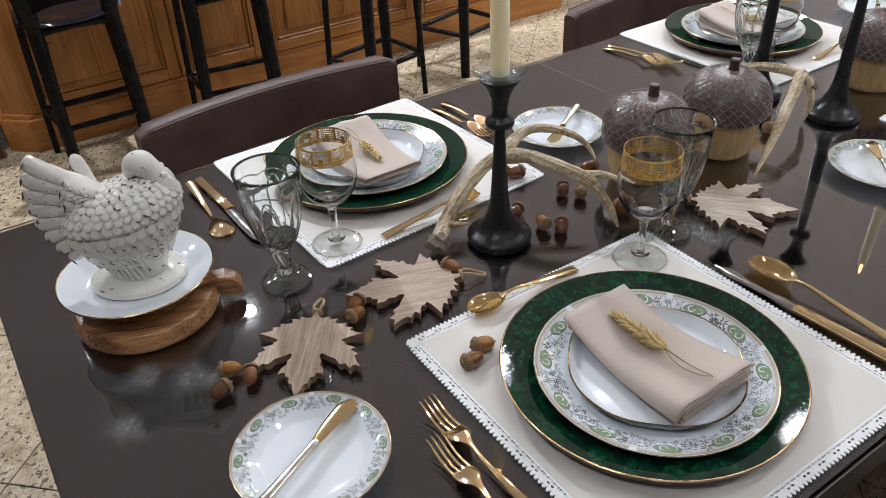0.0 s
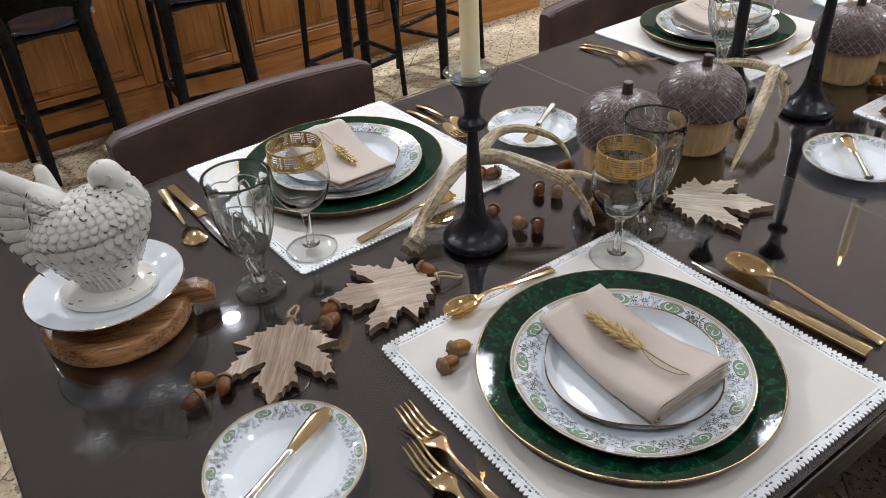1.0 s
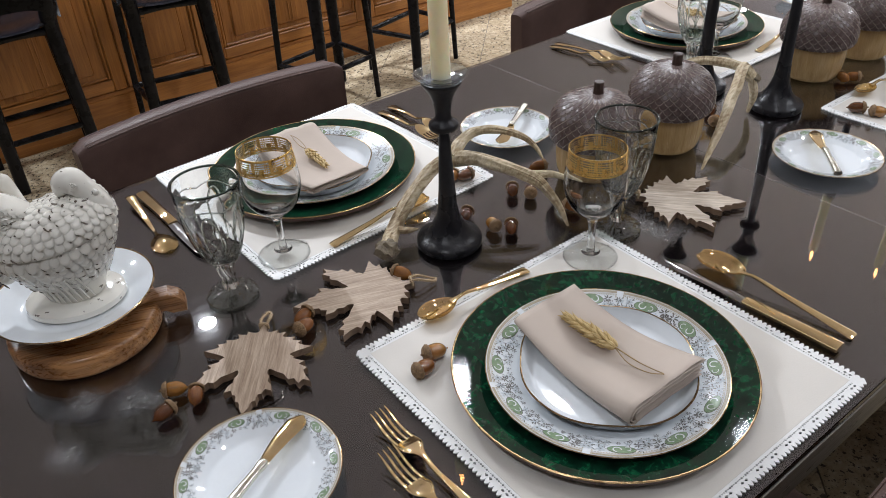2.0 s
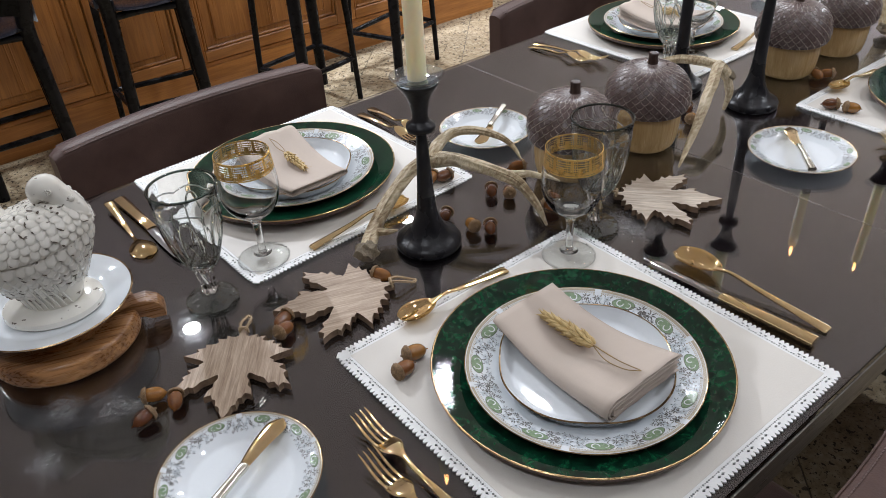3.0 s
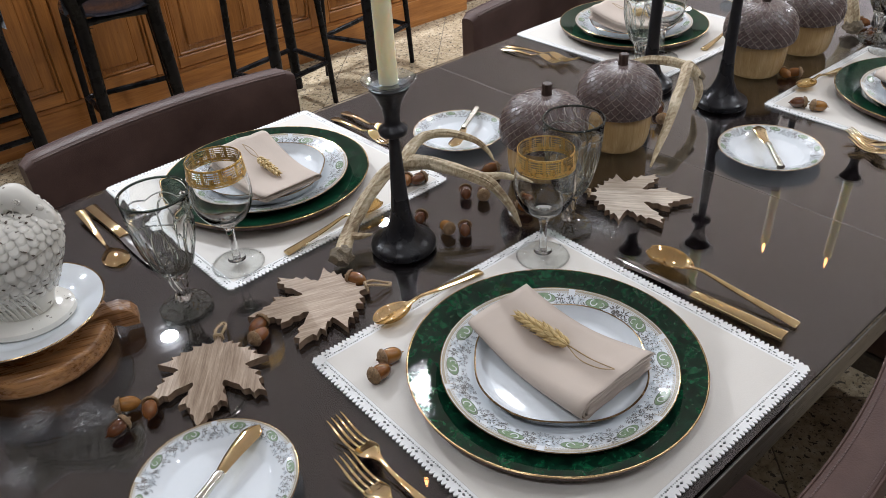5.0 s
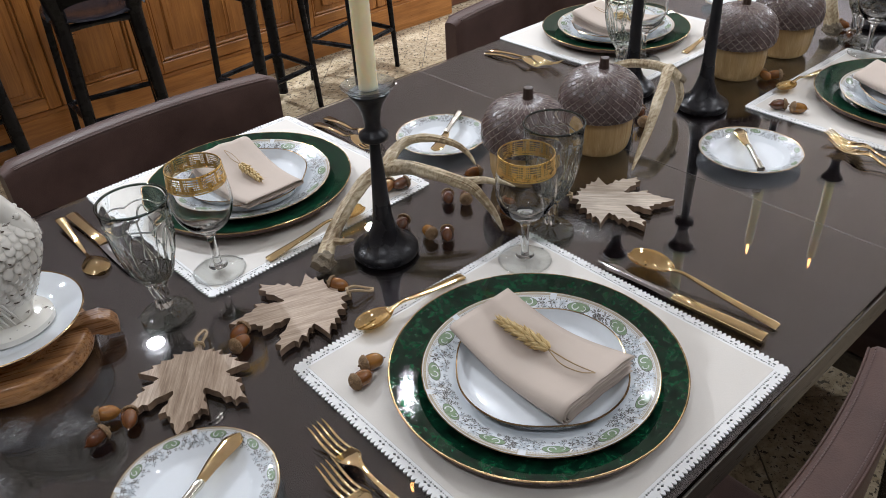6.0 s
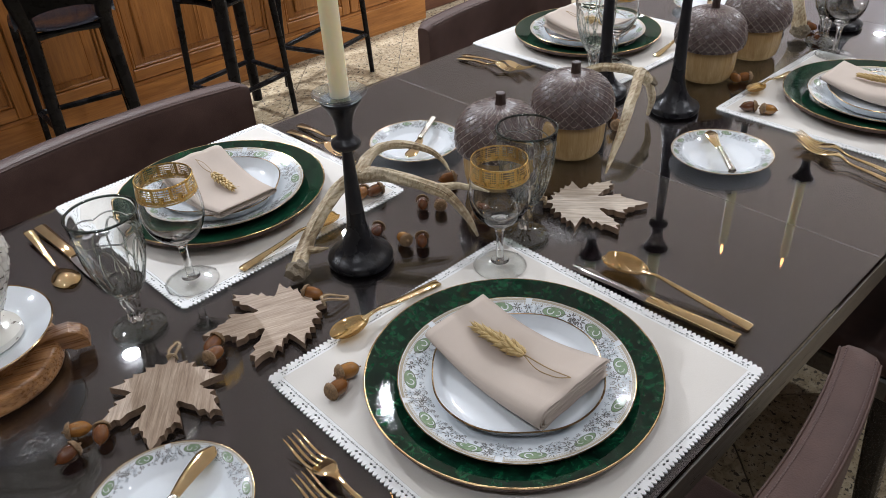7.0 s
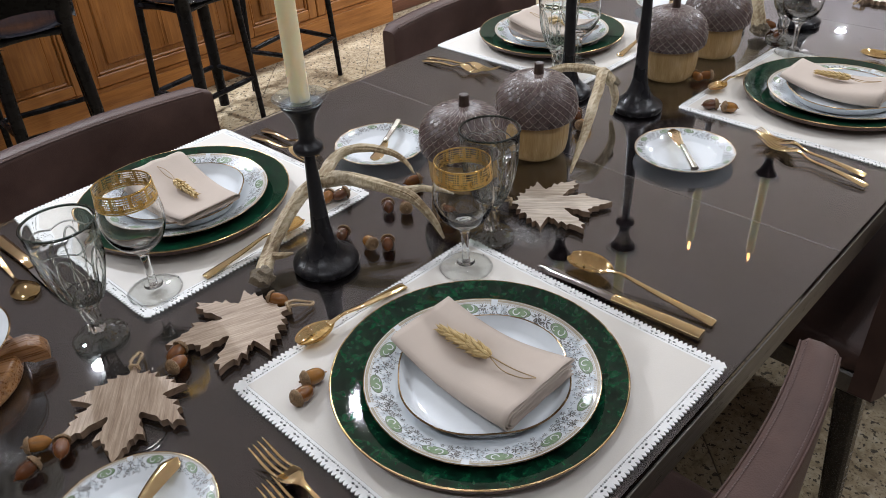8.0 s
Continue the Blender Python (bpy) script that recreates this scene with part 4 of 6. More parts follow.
                    blob(rr, aa, 0.0009 * k * size, 0.0009 * k * size, 1, 6, 0, 0.0007)
                    for q in range(4):
                        t = turn + rnd.random() * 6.28
                        blob(rr + 0.0048 * k * size * math.cos(t), aa + 0.0048 * k * size * math.sin(t) / rr, 0.0017 * k * size, 0.0005 * k, 1, 6, t, 0.0005)
    me = to_mesh("printed_border", bm, [M["d_green"], M["d_grey"], M["d_pale"], M["d_sand"], M["d_mist"]], normals=False)
    part("printed_border", me, None, ob, "green scrolls and grey flowers")
    return ob


def salad_plate(m):
    ob = thing("salad_plate", "white china plate with softly squared gold rim", "plate", m, "white salad plates")
    R, h = 0.0965, 0.0185

    def square(a, r, z):
        f = 1 + (0.024 * math.cos(4 * a + 0.5) - 0.005 * math.cos(8 * a + 1.0)) * (r / R) ** 3
        return r * f, z
    part("dish", lathe(plate_profile(R, h, 0.8), 96, square), M["china"], ob)
    part("rim", lathe([(R - 0.0015, h + 0.0001), (R - 0.0005, h + 0.0006), (R + 0.0004, h - 0.0003), (R - 0.0004, h - 0.0013)], 96, square), M["goldrim"], ob, "gold rim")
    return ob


def napkin(m, seed):
    """Folded linen: nested folds with their round backs on one side and loose layers on the other; the near end is thick."""
    rnd = random.Random(seed)
    ob = thing("napkin", "folded beige linen napkin lying across the plates", "napkin", m, "napkins")
    L, W = 0.182, 0.117
    shells = 5
    for k in range(shells):
        bm = bmesh.new()
        outer = 0.0125 - 0.0026 * k
        n_arc, n_side, n_long = 7, 9, 22
        prof = []
        open_x = W / 2 - 0.001 * k - rnd.random() * 0.004
        for i in range(n_side):
            prof.append((open_x + (-W / 2 + 0.0125 - open_x) * i / n_side, outer))
        for i in range(n_arc + 1):
            a = math.pi / 2 + math.pi * i / n_arc
            prof.append((-W / 2 + 0.0125 + outer * math.cos(a) * 1.0, outer * math.sin(a)))
        for i in range(1, n_side + 1):
            prof.append((-W / 2 + 0.0125 + (open_x + W / 2 - 0.0125) * i / n_side, -outer))
        grid = []
        off = rnd.random() * 5
        for j in range(n_long + 1):
            v = j / n_long
            y = -L / 2 + L * v + ((0.0, -0.001, 0.0012, -0.0016, 0.0005)[k] if j == 0 else 0) - (0.001 * k if j == n_long else 0)
            squeeze = 1.0 - 0.62 * v
            row = []
            for x, z in prof:
                s = x / (W / 2)
                bend = 0.008 - 0.0125 * math.sin(v * 3.1) - 0.002 * s * s * (1 - v) - 0.003 * max(0.0, s) ** 2 * math.sin(v * 3.1)
                skew = 0.007 * (v - 0.5)
                wav = 0.0012 * noise.noise(Vector((x * 18 + off, y * 14, k * 3.0 + (1 if z > 0 else 0)))) + 0.0011 * (1 - v) ** 3 * math.sin(x * 160 + k * 2.1 + (2 if z > 0 else 0))
                row.append(bm.verts.new((x * (1 - 0.15 * v) + skew, y, 0.0128 * squeeze + z * squeeze + bend + wav + 0.0035 * v * v)))
            grid.append(row)
        for p, q in zip(grid, grid[1:]):
            for i in range(len(prof) - 1):
                bm.faces.new((p[i], p[i + 1], q[i + 1], q[i]))
        layer = part("fold", bm, M["linen"], ob, sharp=60.0)
        mod = layer.modifiers.new("cloth_thickness", "SOLIDIFY")
        mod.thickness, mod.offset = 0.0008, -1
    return ob


def wheat_ear(m, seed=1):
    """A dried ear with its bent stalk."""
    rnd = random.Random(seed)
    ob = thing("wheat_ear", "dried golden wheat ear with a bent stalk", "dried wheat", m, "wheat ears on napkins")
    grains = bmesh.new()
    for i in range(13):
        t = i / 12
        y = 0.004 + 0.060 * t
        wd = 0.0058 * (1 - 0.7 * t ** 1.6) * (0.7 + 0.3 * min(1, t * 6))
        for k in range(5):
            a = 2 * math.pi * (k + 0.5 * (i % 2)) / 5 + rnd.uniform(-0.3, 0.3)
            g = lathe([(0.0, -0.0058), (0.0016, -0.0036), (0.0025, 0.0), (0.0018, 0.0040), (0.0005, 0.0075), (0.0, 0.0105)], 7)
            lean = Matrix.Rotation(a, 4, "Y") @ Matrix.Rotation(radians(rnd.uniform(14, 34)), 4, "Z")
            at = Vector((-wd * math.cos(a), y + rnd.uniform(-0.001, 0.001), 0.0062 + 0.75 * wd * math.sin(a)))
            moved(g, Matrix.Translation(at) @ lean @ Matrix.Rotation(radians(-90), 4, "X"))
            me = bpy.data.meshes.new("grain")
            g.to_mesh(me)
            g.free()
            grains.from_mesh(me)
            bpy.data.meshes.remove(me)
    for i in range(46):
        t = rnd.random()
        s = rnd.uniform(-1, 1)
        p = Vector((s * 0.005, 0.006 + 0.06 * t, 0.005))
        d = Vector((s * 0.75 + rnd.uniform(-0.2, 0.2), 1.0, rnd.uniform(0.0, 0.55))).normalized() * rnd.uniform(0.006, 0.011)
        hair = tube([(*p, 0.0004), (*(p + d * 0.6), 0.0003), (*(p + d), 0.00012)], 4)
        me = bpy.data.meshes.new("hair")
        hair.to_mesh(me)
        hair.free()
        grains.from_mesh(me)
        bpy.data.meshes.remove(me)
    tagged(part("ear", grains, M["wheat"], ob, "golden bristly grains"), kind="stuff")
    part("stalk", tube(smooth_line([(0, 0.06, 0.006, 0.0006), (0, 0.0, 0.006, 0.0008), (0.0015, -0.03, 0.0045, 0.0006), (0.0005, -0.0575, 0.0102, 0.0005)], 5), 6), M["straw"], ob)
    part("awn", tube(smooth_line([(0.0, 0.0, 0.005, 0.0006), (-0.0065, -0.022, 0.0042, 0.0006), (-0.006, -0.045, 0.0074, 0.0005), (0.0003, -0.0585, 0.0104, 0.0005)], 5), 6), M["straw"], ob)
    return ob


# ---- cutlery: each along x, its tip at +x, lying on z = 0 ----
def spoon(m, L, label="polished gold table spoon", dirty=None):
    ob = thing("spoon", label, "spoon", m, "gold cutlery")
    b = 0.31 * L       # bowl length
    w = 0.105 * L

    def bowl(u, v):
        s = 2 * v - 1
        x = L / 2 - b * u
        wid = w * math.sin(math.pi * min(1, max(0.0, (u * 0.94 + 0.03))) ** 0.85) ** 0.6
        deep = 0.026 * L * math.sin(math.pi * (0.06 + 0.88 * u)) ** 0.8
        return (x, s * wid, 0.0035 + 0.042 * L * (1 - 0.35 * u) - deep * 1.6 * (1 - s * s) ** 0.9 + 0.004 * u)
    part("bowl", sheet(18, 12, bowl, 0.0011), M["gold"], ob, sharp=70)
    x1 = L / 2 - b * 0.985
    z1 = 0.0035 + 0.042 * L * 0.65 + 0.0035
    sec = [(x1 + 0.006, z1 - 0.001, 0.0048, 0.0012), (x1 - 0.006, z1 + 0.001, 0.0029, 0.0019), (x1 - 0.02, z1 + 0.002, 0.0028, 0.0019), (x1 - 0.3 * L, z1 - 0.003, 0.0046, 0.0016), (-L / 2 + 0.05 * L, 0.0032, 0.0075, 0.0015), (-L / 2 + 0.004, 0.0024, 0.0079, 0.0014), (-L / 2, 0.0022, 0.0066, 0.001)]
    part("handle", ribbon([tuple(s) for s in smooth_line(sec, 5)], 12), M["gold"], ob, sharp=60)
    return ob


def fork(m, L=0.195):
    ob = thing("fork", "polished gold dinner fork", "fork", m, "gold cutlery")
    t0 = L / 2

    def rise(x):
        """Height along the curved head."""
        d = (t0 - x) / L
        return 0.004 + 0.012 * math.exp(-((d - 0.0) / 0.10) ** 2) * 0.9 + 0.009 * math.exp(-((d - 0.36) / 0.12) ** 2)
    tl = 0.245 * L
    for k in range(4):
        y = (k - 1.5) * 0.0062
        sec = []
        for i in range(9):
            x = t0 - tl * i / 8
            sec.append((x, rise(x), 0.0007 + 0.0010 * min(1, i / 3), 0.0008 + 0.0002 * min(1, i / 4), y * (0.96 + 0.04 * i / 8)))
        part("tine", ribbon(sec, 8), M["gold"], ob, sharp=60)
    sec = []
    for i, wd in enumerate((0.0112, 0.0116, 0.0118, 0.0112, 0.0095, 0.0068, 0.0042, 0.003)):
        x = t0 - tl + 0.002 - 0.0048 * i
        sec.append((x, rise(x) - (0.0005 if i < 5 else 0), wd, 0.0011 if i < 5 else 0.0016))
    part("head", ribbon(sec, 12), M["gold"], ob, sharp=60)
    x1 = t0 - tl - 0.03
    sec = [(x1, rise(x1), 0.0031, 0.0017), (x1 - 0.02, rise(x1 - 0.02), 0.0028, 0.0019), (x1 - 0.3 * L, 0.006, 0.0046, 0.0017), (-L / 2 + 0.05 * L, 0.003, 0.0078, 0.0015), (-L / 2 + 0.004, 0.0023, 0.008, 0.0014), (-L / 2, 0.0021, 0.0065, 0.001)]
    part("handle", ribbon([tuple(s) for s in smooth_line(sec, 5)], 12), M["gold"], ob, sharp=60)
    return ob


def knife(m, L=0.236):
    ob = thing("knife", "dinner knife with steel blade and gold handle", "knife", m, "gold cutlery")
    blade = []
    n = 16
    for i in range(n + 1):
        u = i / n
        x = L / 2 - 0.49 * L * u
        wd = 0.0092 * min(1, (u * 6) ** 0.55) * (1 - 0.16 * u) if u > 0 else 0.0008
        blade.append((x, 0.0042, wd, 0.0009 + 0.0004 * u, -0.0016 * math.sin(u * 3)))
    part("blade", ribbon(blade, 8), M["steel"], ob, "polished steel blade", sharp=30)
    h = [(0.012 * L, 0.0045, 0.0074, 0.0028), (0.0, 0.0046, 0.0078, 0.0038), (-0.2 * L, 0.0047, 0.0082, 0.004), (-0.47 * L, 0.0047, 0.0095, 0.0042), (-0.498 * L, 0.0047, 0.0094, 0.0041), (-0.5 * L, 0.0047, 0.008, 0.0032)]
    part("handle", ribbon(h, 14), M["gold"], ob, "polished gold handle", sharp=40)
    return ob


def butter_knife(m, L=0.15):
    ob = thing("butter_knife", "small butter knife with gold blade and silver handle", "knife", m, "butter knives")
    sec = []
    for i in range(15):
        u = i / 14
        x = L / 2 - 0.47 * L * u
        wd = 0.0112 * (min(1.0, (u * 6)) ** 0.5) * (1 - 0.6 * u ** 1.4) + 0.0004
        sec.append((x, 0.0042 + 0.0005 * u, wd, 0.001, 0.0022 * math.sin(u * 3)))
    part("blade", ribbon(sec, 10), M["gold"], ob, "gold blade", sharp=40)
    x1 = L / 2 - 0.47 * L
    part("collar", ribbon([(x1 + 0.004, 0.005, 0.0045, 0.003), (x1 - 0.001, 0.005, 0.0052, 0.0042), (x1 - 0.008, 0.005, 0.0046, 0.0038)], 14), M["silver"], ob)
    part("handle", ribbon([(x1 - 0.006, 0.005, 0.0042, 0.0036), (x1 - 0.03, 0.0048, 0.0046, 0.004), (-L / 2 + 0.006, 0.0046, 0.006, 0.0042), (-L / 2 + 0.001, 0.0046, 0.0062, 0.0043), (-L / 2, 0.0046, 0.0045, 0.003)], 14), M["silver"], ob, "silver handle with a ridge")
    return ob


def lying(tip, end, z, roll=0.0, tilt=0.0):
    """A pose whose +x points from end to tip."""
    (ax, ay), (bx, by) = end, tip
    return Matrix.Translation(((ax + bx) / 2, (ay + by) / 2, z)) @ Matrix.Rotation(math.atan2(by - ay, bx - ax), 4, "Z") @ Matrix.Rotation(radians(tilt), 4, "Y") @ Matrix.Rotation(radians(roll), 4, "X")


# ---- glasses ----
def wine_glass(m):
    ob = thing("wine_glass", "clear stemmed wine glass with a gold patterned band", "wine glass", m @ Matrix.Diagonal((0.99, 0.99, 0.965, 1)), "gold-banded wine glasses")
    foot = [(0.0, 0.0), (0.0335, 0.0), (0.0358, 0.001), (0.0354, 0.002), (0.027, 0.0031), (0.018, 0.0052), (0.0105, 0.0085), (0.0075, 0.0095), (0.0062, 0.0105), (0.0, 0.0105)]
    stem = [(0.0061, 0.0106), (0.0052, 0.02), (0.0048, 0.035), (0.0052, 0.05), (0.0065, 0.06), (0.0088, 0.0655)]
    wall = [(0.0095, 0.0664), (0.013, 0.0697), (0.018, 0.0735), (0.0285, 0.083), (0.0365, 0.097), (0.0402, 0.112), (0.0405, 0.124), (0.039, 0.14), (0.0372, 0.156), (0.0362, 0.1695), (0.0357, 0.1705),
            (0.0352, 0.1698), (0.0362, 0.156), (0.0379, 0.14), (0.0392, 0.124), (0.0387, 0.112), (0.0346, 0.0985), (0.0262, 0.0865), (0.015, 0.0795), (0.007, 0.0775)]

    def blown(a, r, z):
        """Hand-blown: the wall swells a little, and more towards the bottom."""
        f = max(0.0, min(1.0, (0.15 - z) / 0.06)) * min(1.0, r / 0.02)
        return r * (1 + 0.010 * f * noise.noise(Vector((1.6 * math.cos(a), 1.6 * math.sin(a), z * 55)))), z
    bowl = part("bowl", lathe([(0.0, 0.0664)] + [tuple(p) for p in smooth_line(wall, 3)] + [(0.0, 0.077)], 72, blown), M["clearwall"], ob, "clear glass bowl", sharp=60)
    part("rim", tube([(0.0358 * math.cos(0.13 * i), 0.0358 * math.sin(0.13 * i), 0.1702, 0.0006) for i in range(49)], 6), M["gilding"], bowl, "gold lip")
    part("stem", lathe([(0.0, 0.0106)] + [tuple(p) for p in smooth_line(stem, 3)] + [(0.0, 0.0655)], 64), M["clear"], ob, "slim clear stem", sharp=60)
    base = part("foot", lathe(foot, 56), M["thinfoot"], ob, "thin clear foot", sharp=60)
    part("edge", tube([(0.0356 * math.cos(0.13 * i), 0.0356 * math.sin(0.13 * i), 0.0016, 0.0011) for i in range(49)], 8), M["clear"], base, "rounded edge", sharp=80)
    part("boss", lathe([(0.0, 0.0088), (0.011, 0.0088), (0.0128, 0.0098), (0.011, 0.0108), (0.0063, 0.0116), (0.0, 0.0116)], 36), M["clear"], base, "glass ring at the stem", sharp=60)

    def r_at(z):
        return np.interp(z, [0.124, 0.14, 0.156, 0.1695], [0.0405, 0.039, 0.0372, 0.0362]) + 0.00025

    def hoop(z0, z1):
        return lathe([(r_at(z0), z0), (r_at(z1), z1)], 64)
    for z0, z1 in ((0.1462, 0.1482), (0.1488, 0.1534), (0.155, 0.1563), (0.1581, 0.1594), (0.1612, 0.1625), (0.1643, 0.1656), (0.168, 0.1702)):
        part("gold_ring", hoop(z0, z1), M["gilding"], ob, "gold ring round the rim")
    bars = bmesh.new()
    for i in range(10):
        for da, z0, z1, wd in ((0.0, 0.1534, 0.1683, 0.12), (0.15, 0.1534, 0.1683, 0.025), (0.21, 0.1534, 0.1683, 0.025), (0.26, 0.1482, 0.159, 0.17), (0.47, 0.1534, 0.1683, 0.025), (0.53, 0.1534, 0.1683, 0.025)):
            a = 2 * math.pi * i / 10 + da
            v = [bars.verts.new((r_at(z) * math.cos(q), r_at(z) * math.sin(q), z)) for z, q in ((z0, a), (z0, a + wd), (z1, a + wd), (z1, a))]
            bars.faces.new(v)
    tagged(part("gold_lattice", bars, M["gilding"], ob, "small gold bars"), kind="stuff")
    return ob


def goblet(m):
    ob = thing("goblet", "thick green-tinted glass goblet with swirled relief", "goblet", m @ Matrix.Diagonal((0.955, 0.955, 0.955, 1)), "green glass goblets")
    foot = [(0.0, 0.0), (0.033, 0.0), (0.0352, 0.002), (0.034, 0.0055), (0.024, 0.009), (0.0135, 0.013), (0.0102, 0.0168), (0.0, 0.0168)]
    outer = [(0.01, 0.017), (0.0085, 0.03), (0.0105, 0.04), (0.0115, 0.047), (0.0125, 0.054), (0.018, 0.062),
             (0.0255, 0.075), (0.031, 0.09), (0.0355, 0.108), (0.0385, 0.126), (0.0405, 0.145), (0.042, 0.162), (0.0432, 0.1775), (0.0428, 0.1795)]
    inner = [(0.0422, 0.1785), (0.0413, 0.162), (0.0398, 0.145), (0.0378, 0.126), (0.0348, 0.108), (0.0302, 0.091), (0.024, 0.077), (0.015, 0.067), (0.0, 0.064)]

    def shape(a, r, z):
        if z < 0.0168 and r > 0.0101:
            q = noise.noise(Vector((r * math.cos(a) * 420, r * math.sin(a) * 420, z * 420)))
            return r * (1 + 0.025 * q), z + (0.0012 * q if z > 0.001 else 0)
        if z < 0.06:
            return r * (1 + 0.16 * math.cos(6 * a + z * 120) * min(1, (z - 0.008) / 0.01)), z
        f = max(0.0, min(1.0, (0.15 - z) / 0.03))
        return r * (1 + 0.045 * f * math.cos(8 * a + 22 * (z - 0.06)) * abs(math.cos(4 * a + 11 * (z - 0.06))) ** 0.4), z

    part("foot", lathe([tuple(p) for p in smooth_line(foot[1:-1], 3)] + foot[-1:], 44, shape), M["greenfoot"], ob, "thick green-tinted pebbled foot", sharp=4)
    # the upper wall is thin; the cup's bottom and the stem are one thick lump
    low = [p for p in outer if p[1] < 0.08]
    part("stem", lathe([(0.0, 0.017)] + [tuple(p) for p in smooth_line(low, 4)] + [(0.024, 0.077), (0.015, 0.067), (0.0, 0.064)], 96, shape), M["greenglass"], ob, "twisted stem and swirled cup bottom", sharp=70)
    high = [p for p in outer if p[1] > 0.07]
    bowl = part("bowl", lathe([tuple(p) for p in smooth_line(high, 3)] + inner[:7], 96, shape), M["greenwall"], ob, "green-tinted glass wall", sharp=70)
    # the lip's dark tint stands in for the outline that refraction gives
    part("rim", tube([(0.0425 * math.cos(0.0655 * i), 0.0425 * math.sin(0.0655 * i), 0.1792, 0.0017) for i in range(97)], 8), M["greenrim"], bowl, "thick lip, tinted dark for its refracted outline", sharp=80)
    # swirled ribs where the bowl meets the stem
    for k in range(9):
        pts = []
        for i in range(9):
            t = i / 8
            z = 0.058 + 0.05 * t
            a = 2 * math.pi * k / 9 + 0.9 * t
            r = np.interp(z, [0.054, 0.062, 0.075, 0.09, 0.108], [0.0125, 0.018, 0.0255, 0.031, 0.0355])
            pts.append((r * math.cos(a), r * math.sin(a), z, 0.002 * (1 - 0.75 * t)))
        part("rib", tube(pts, 8), M["greenline"], ob, "swirled rib", sharp=80)
    # raised scalloped line under the lip
    line = []
    for i in range(97):
        a = 2 * math.pi * i / 96
        z = 0.152 + 0.006 * abs(math.cos(3 * a))
        r = np.interp(z, [0.145, 0.162], [0.0405, 0.042]) - 0.0002
        line.append((r * math.cos(a), r * math.sin(a), z, 0.0011))
    part("relief", tube(line, 8), M["greenline"], ob, "raised scalloped line", sharp=80)
    # raised petal-shaped loops on the wall
    for k in range(6):
        a0 = 2 * math.pi * k / 6
        pts = []
        for i in range(21):
            t = i / 20
            z = 0.075 + 0.075 * math.sin(math.pi * t) ** 0.7
            a = a0 + (t - 0.5) * 0.98 * (0.45 + 0.55 * math.sin(math.pi * t) ** 0.6) + (0.15 - z)
            r = np.interp(z, [0.075, 0.09, 0.108, 0.126, 0.145, 0.16], [0.0255, 0.031, 0.0355, 0.0385, 0.0405, 0.042]) - 0.0002
            pts.append((r * math.cos(a), r * math.sin(a), z, 0.0013))
        part("relief", tube(pts, 8), M["greenline"], ob, "raised loop", sharp=80)
    return ob


# ---- candlesticks ----
def candlestick(m, cup, candle, label):
    """cup: height of the cup; candle: length of the taper above it."""
    ob = thing("candlestick", label, "candlestick", m, "black iron candlesticks")
    k = cup - 0.24
    rnd = random.Random(int(cup * 1000))

    def hammered(a, r, z):
        return r * (1 + 0.012 * noise.noise(Vector((math.cos(a) * 4, math.sin(a) * 4, z * 60 + cup * 9)))), z
    body = [(0.0, 0.0), (0.0435, 0.0), (0.046, 0.003), (0.046, 0.009), (0.0445, 0.012), (0.038, 0.0155), (0.03, 0.022), (0.022, 0.033), (0.0165, 0.047), (0.0132, 0.064), (0.0112, 0.09), (0.0095, 0.12 + k * 0.5), (0.0078, 0.15 + k), (0.0068, 0.1665 + k),
            (0.012, 0.1685 + k), (0.0185, 0.172 + k), (0.0195, 0.1765 + k), (0.0185, 0.18 + k), (0.013, 0.1835 + k), (0.0105, 0.188 + k), (0.0108, 0.198 + k), (0.0135, 0.211 + k), (0.0185, 0.223 + k), (0.0245, 0.2315 + k), (0.0262, 0.2345 + k), (0.026, 0.2365 + k), (0.0, 0.2365 + k)]
    part("stem", lathe(body, 48, hammered), M["iron"], ob, "black iron stem", sharp=50)
    dish = part("drip_pan", lathe([(0.0, 0.2385 + k), (0.02, 0.2385 + k), (0.03, 0.2405 + k), (0.0345, 0.2445 + k), (0.0352, 0.2455 + k), (0.034, 0.246 + k), (0.029, 0.2425 + k), (0.02, 0.2405 + k), (0.0, 0.2405 + k)], 56), M["bobeche"], ob, "clear glass drip pan")
    top = 0.241 + k + candle
    t = part("candle", lathe([(0.0, 0.2408 + k), (0.0122, 0.2408 + k), (0.012, 0.25 + k), (0.0116, top - 0.02), (0.0108, top - 0.004), (0.0095, top), (0.006, top - 0.0015), (0.0, top - 0.0025)], 40), M["wax"], ob, "ivory taper candle, burning")
    part("wick", tube([(0, 0, top - 0.003, 0.0008), (0.0004, 0, top + 0.004, 0.0008), (0.001, 0, top + 0.009, 0.0006)], 6), M["iron"], t)
    part("flame", lathe([(0.0, top + 0.003), (0.0032, top + 0.008), (0.0042, top + 0.014), (0.003, top + 0.022), (0.0012, top + 0.03), (0.0, top + 0.034)], 16), M["flame"], t, "small candle flame")
    return ob


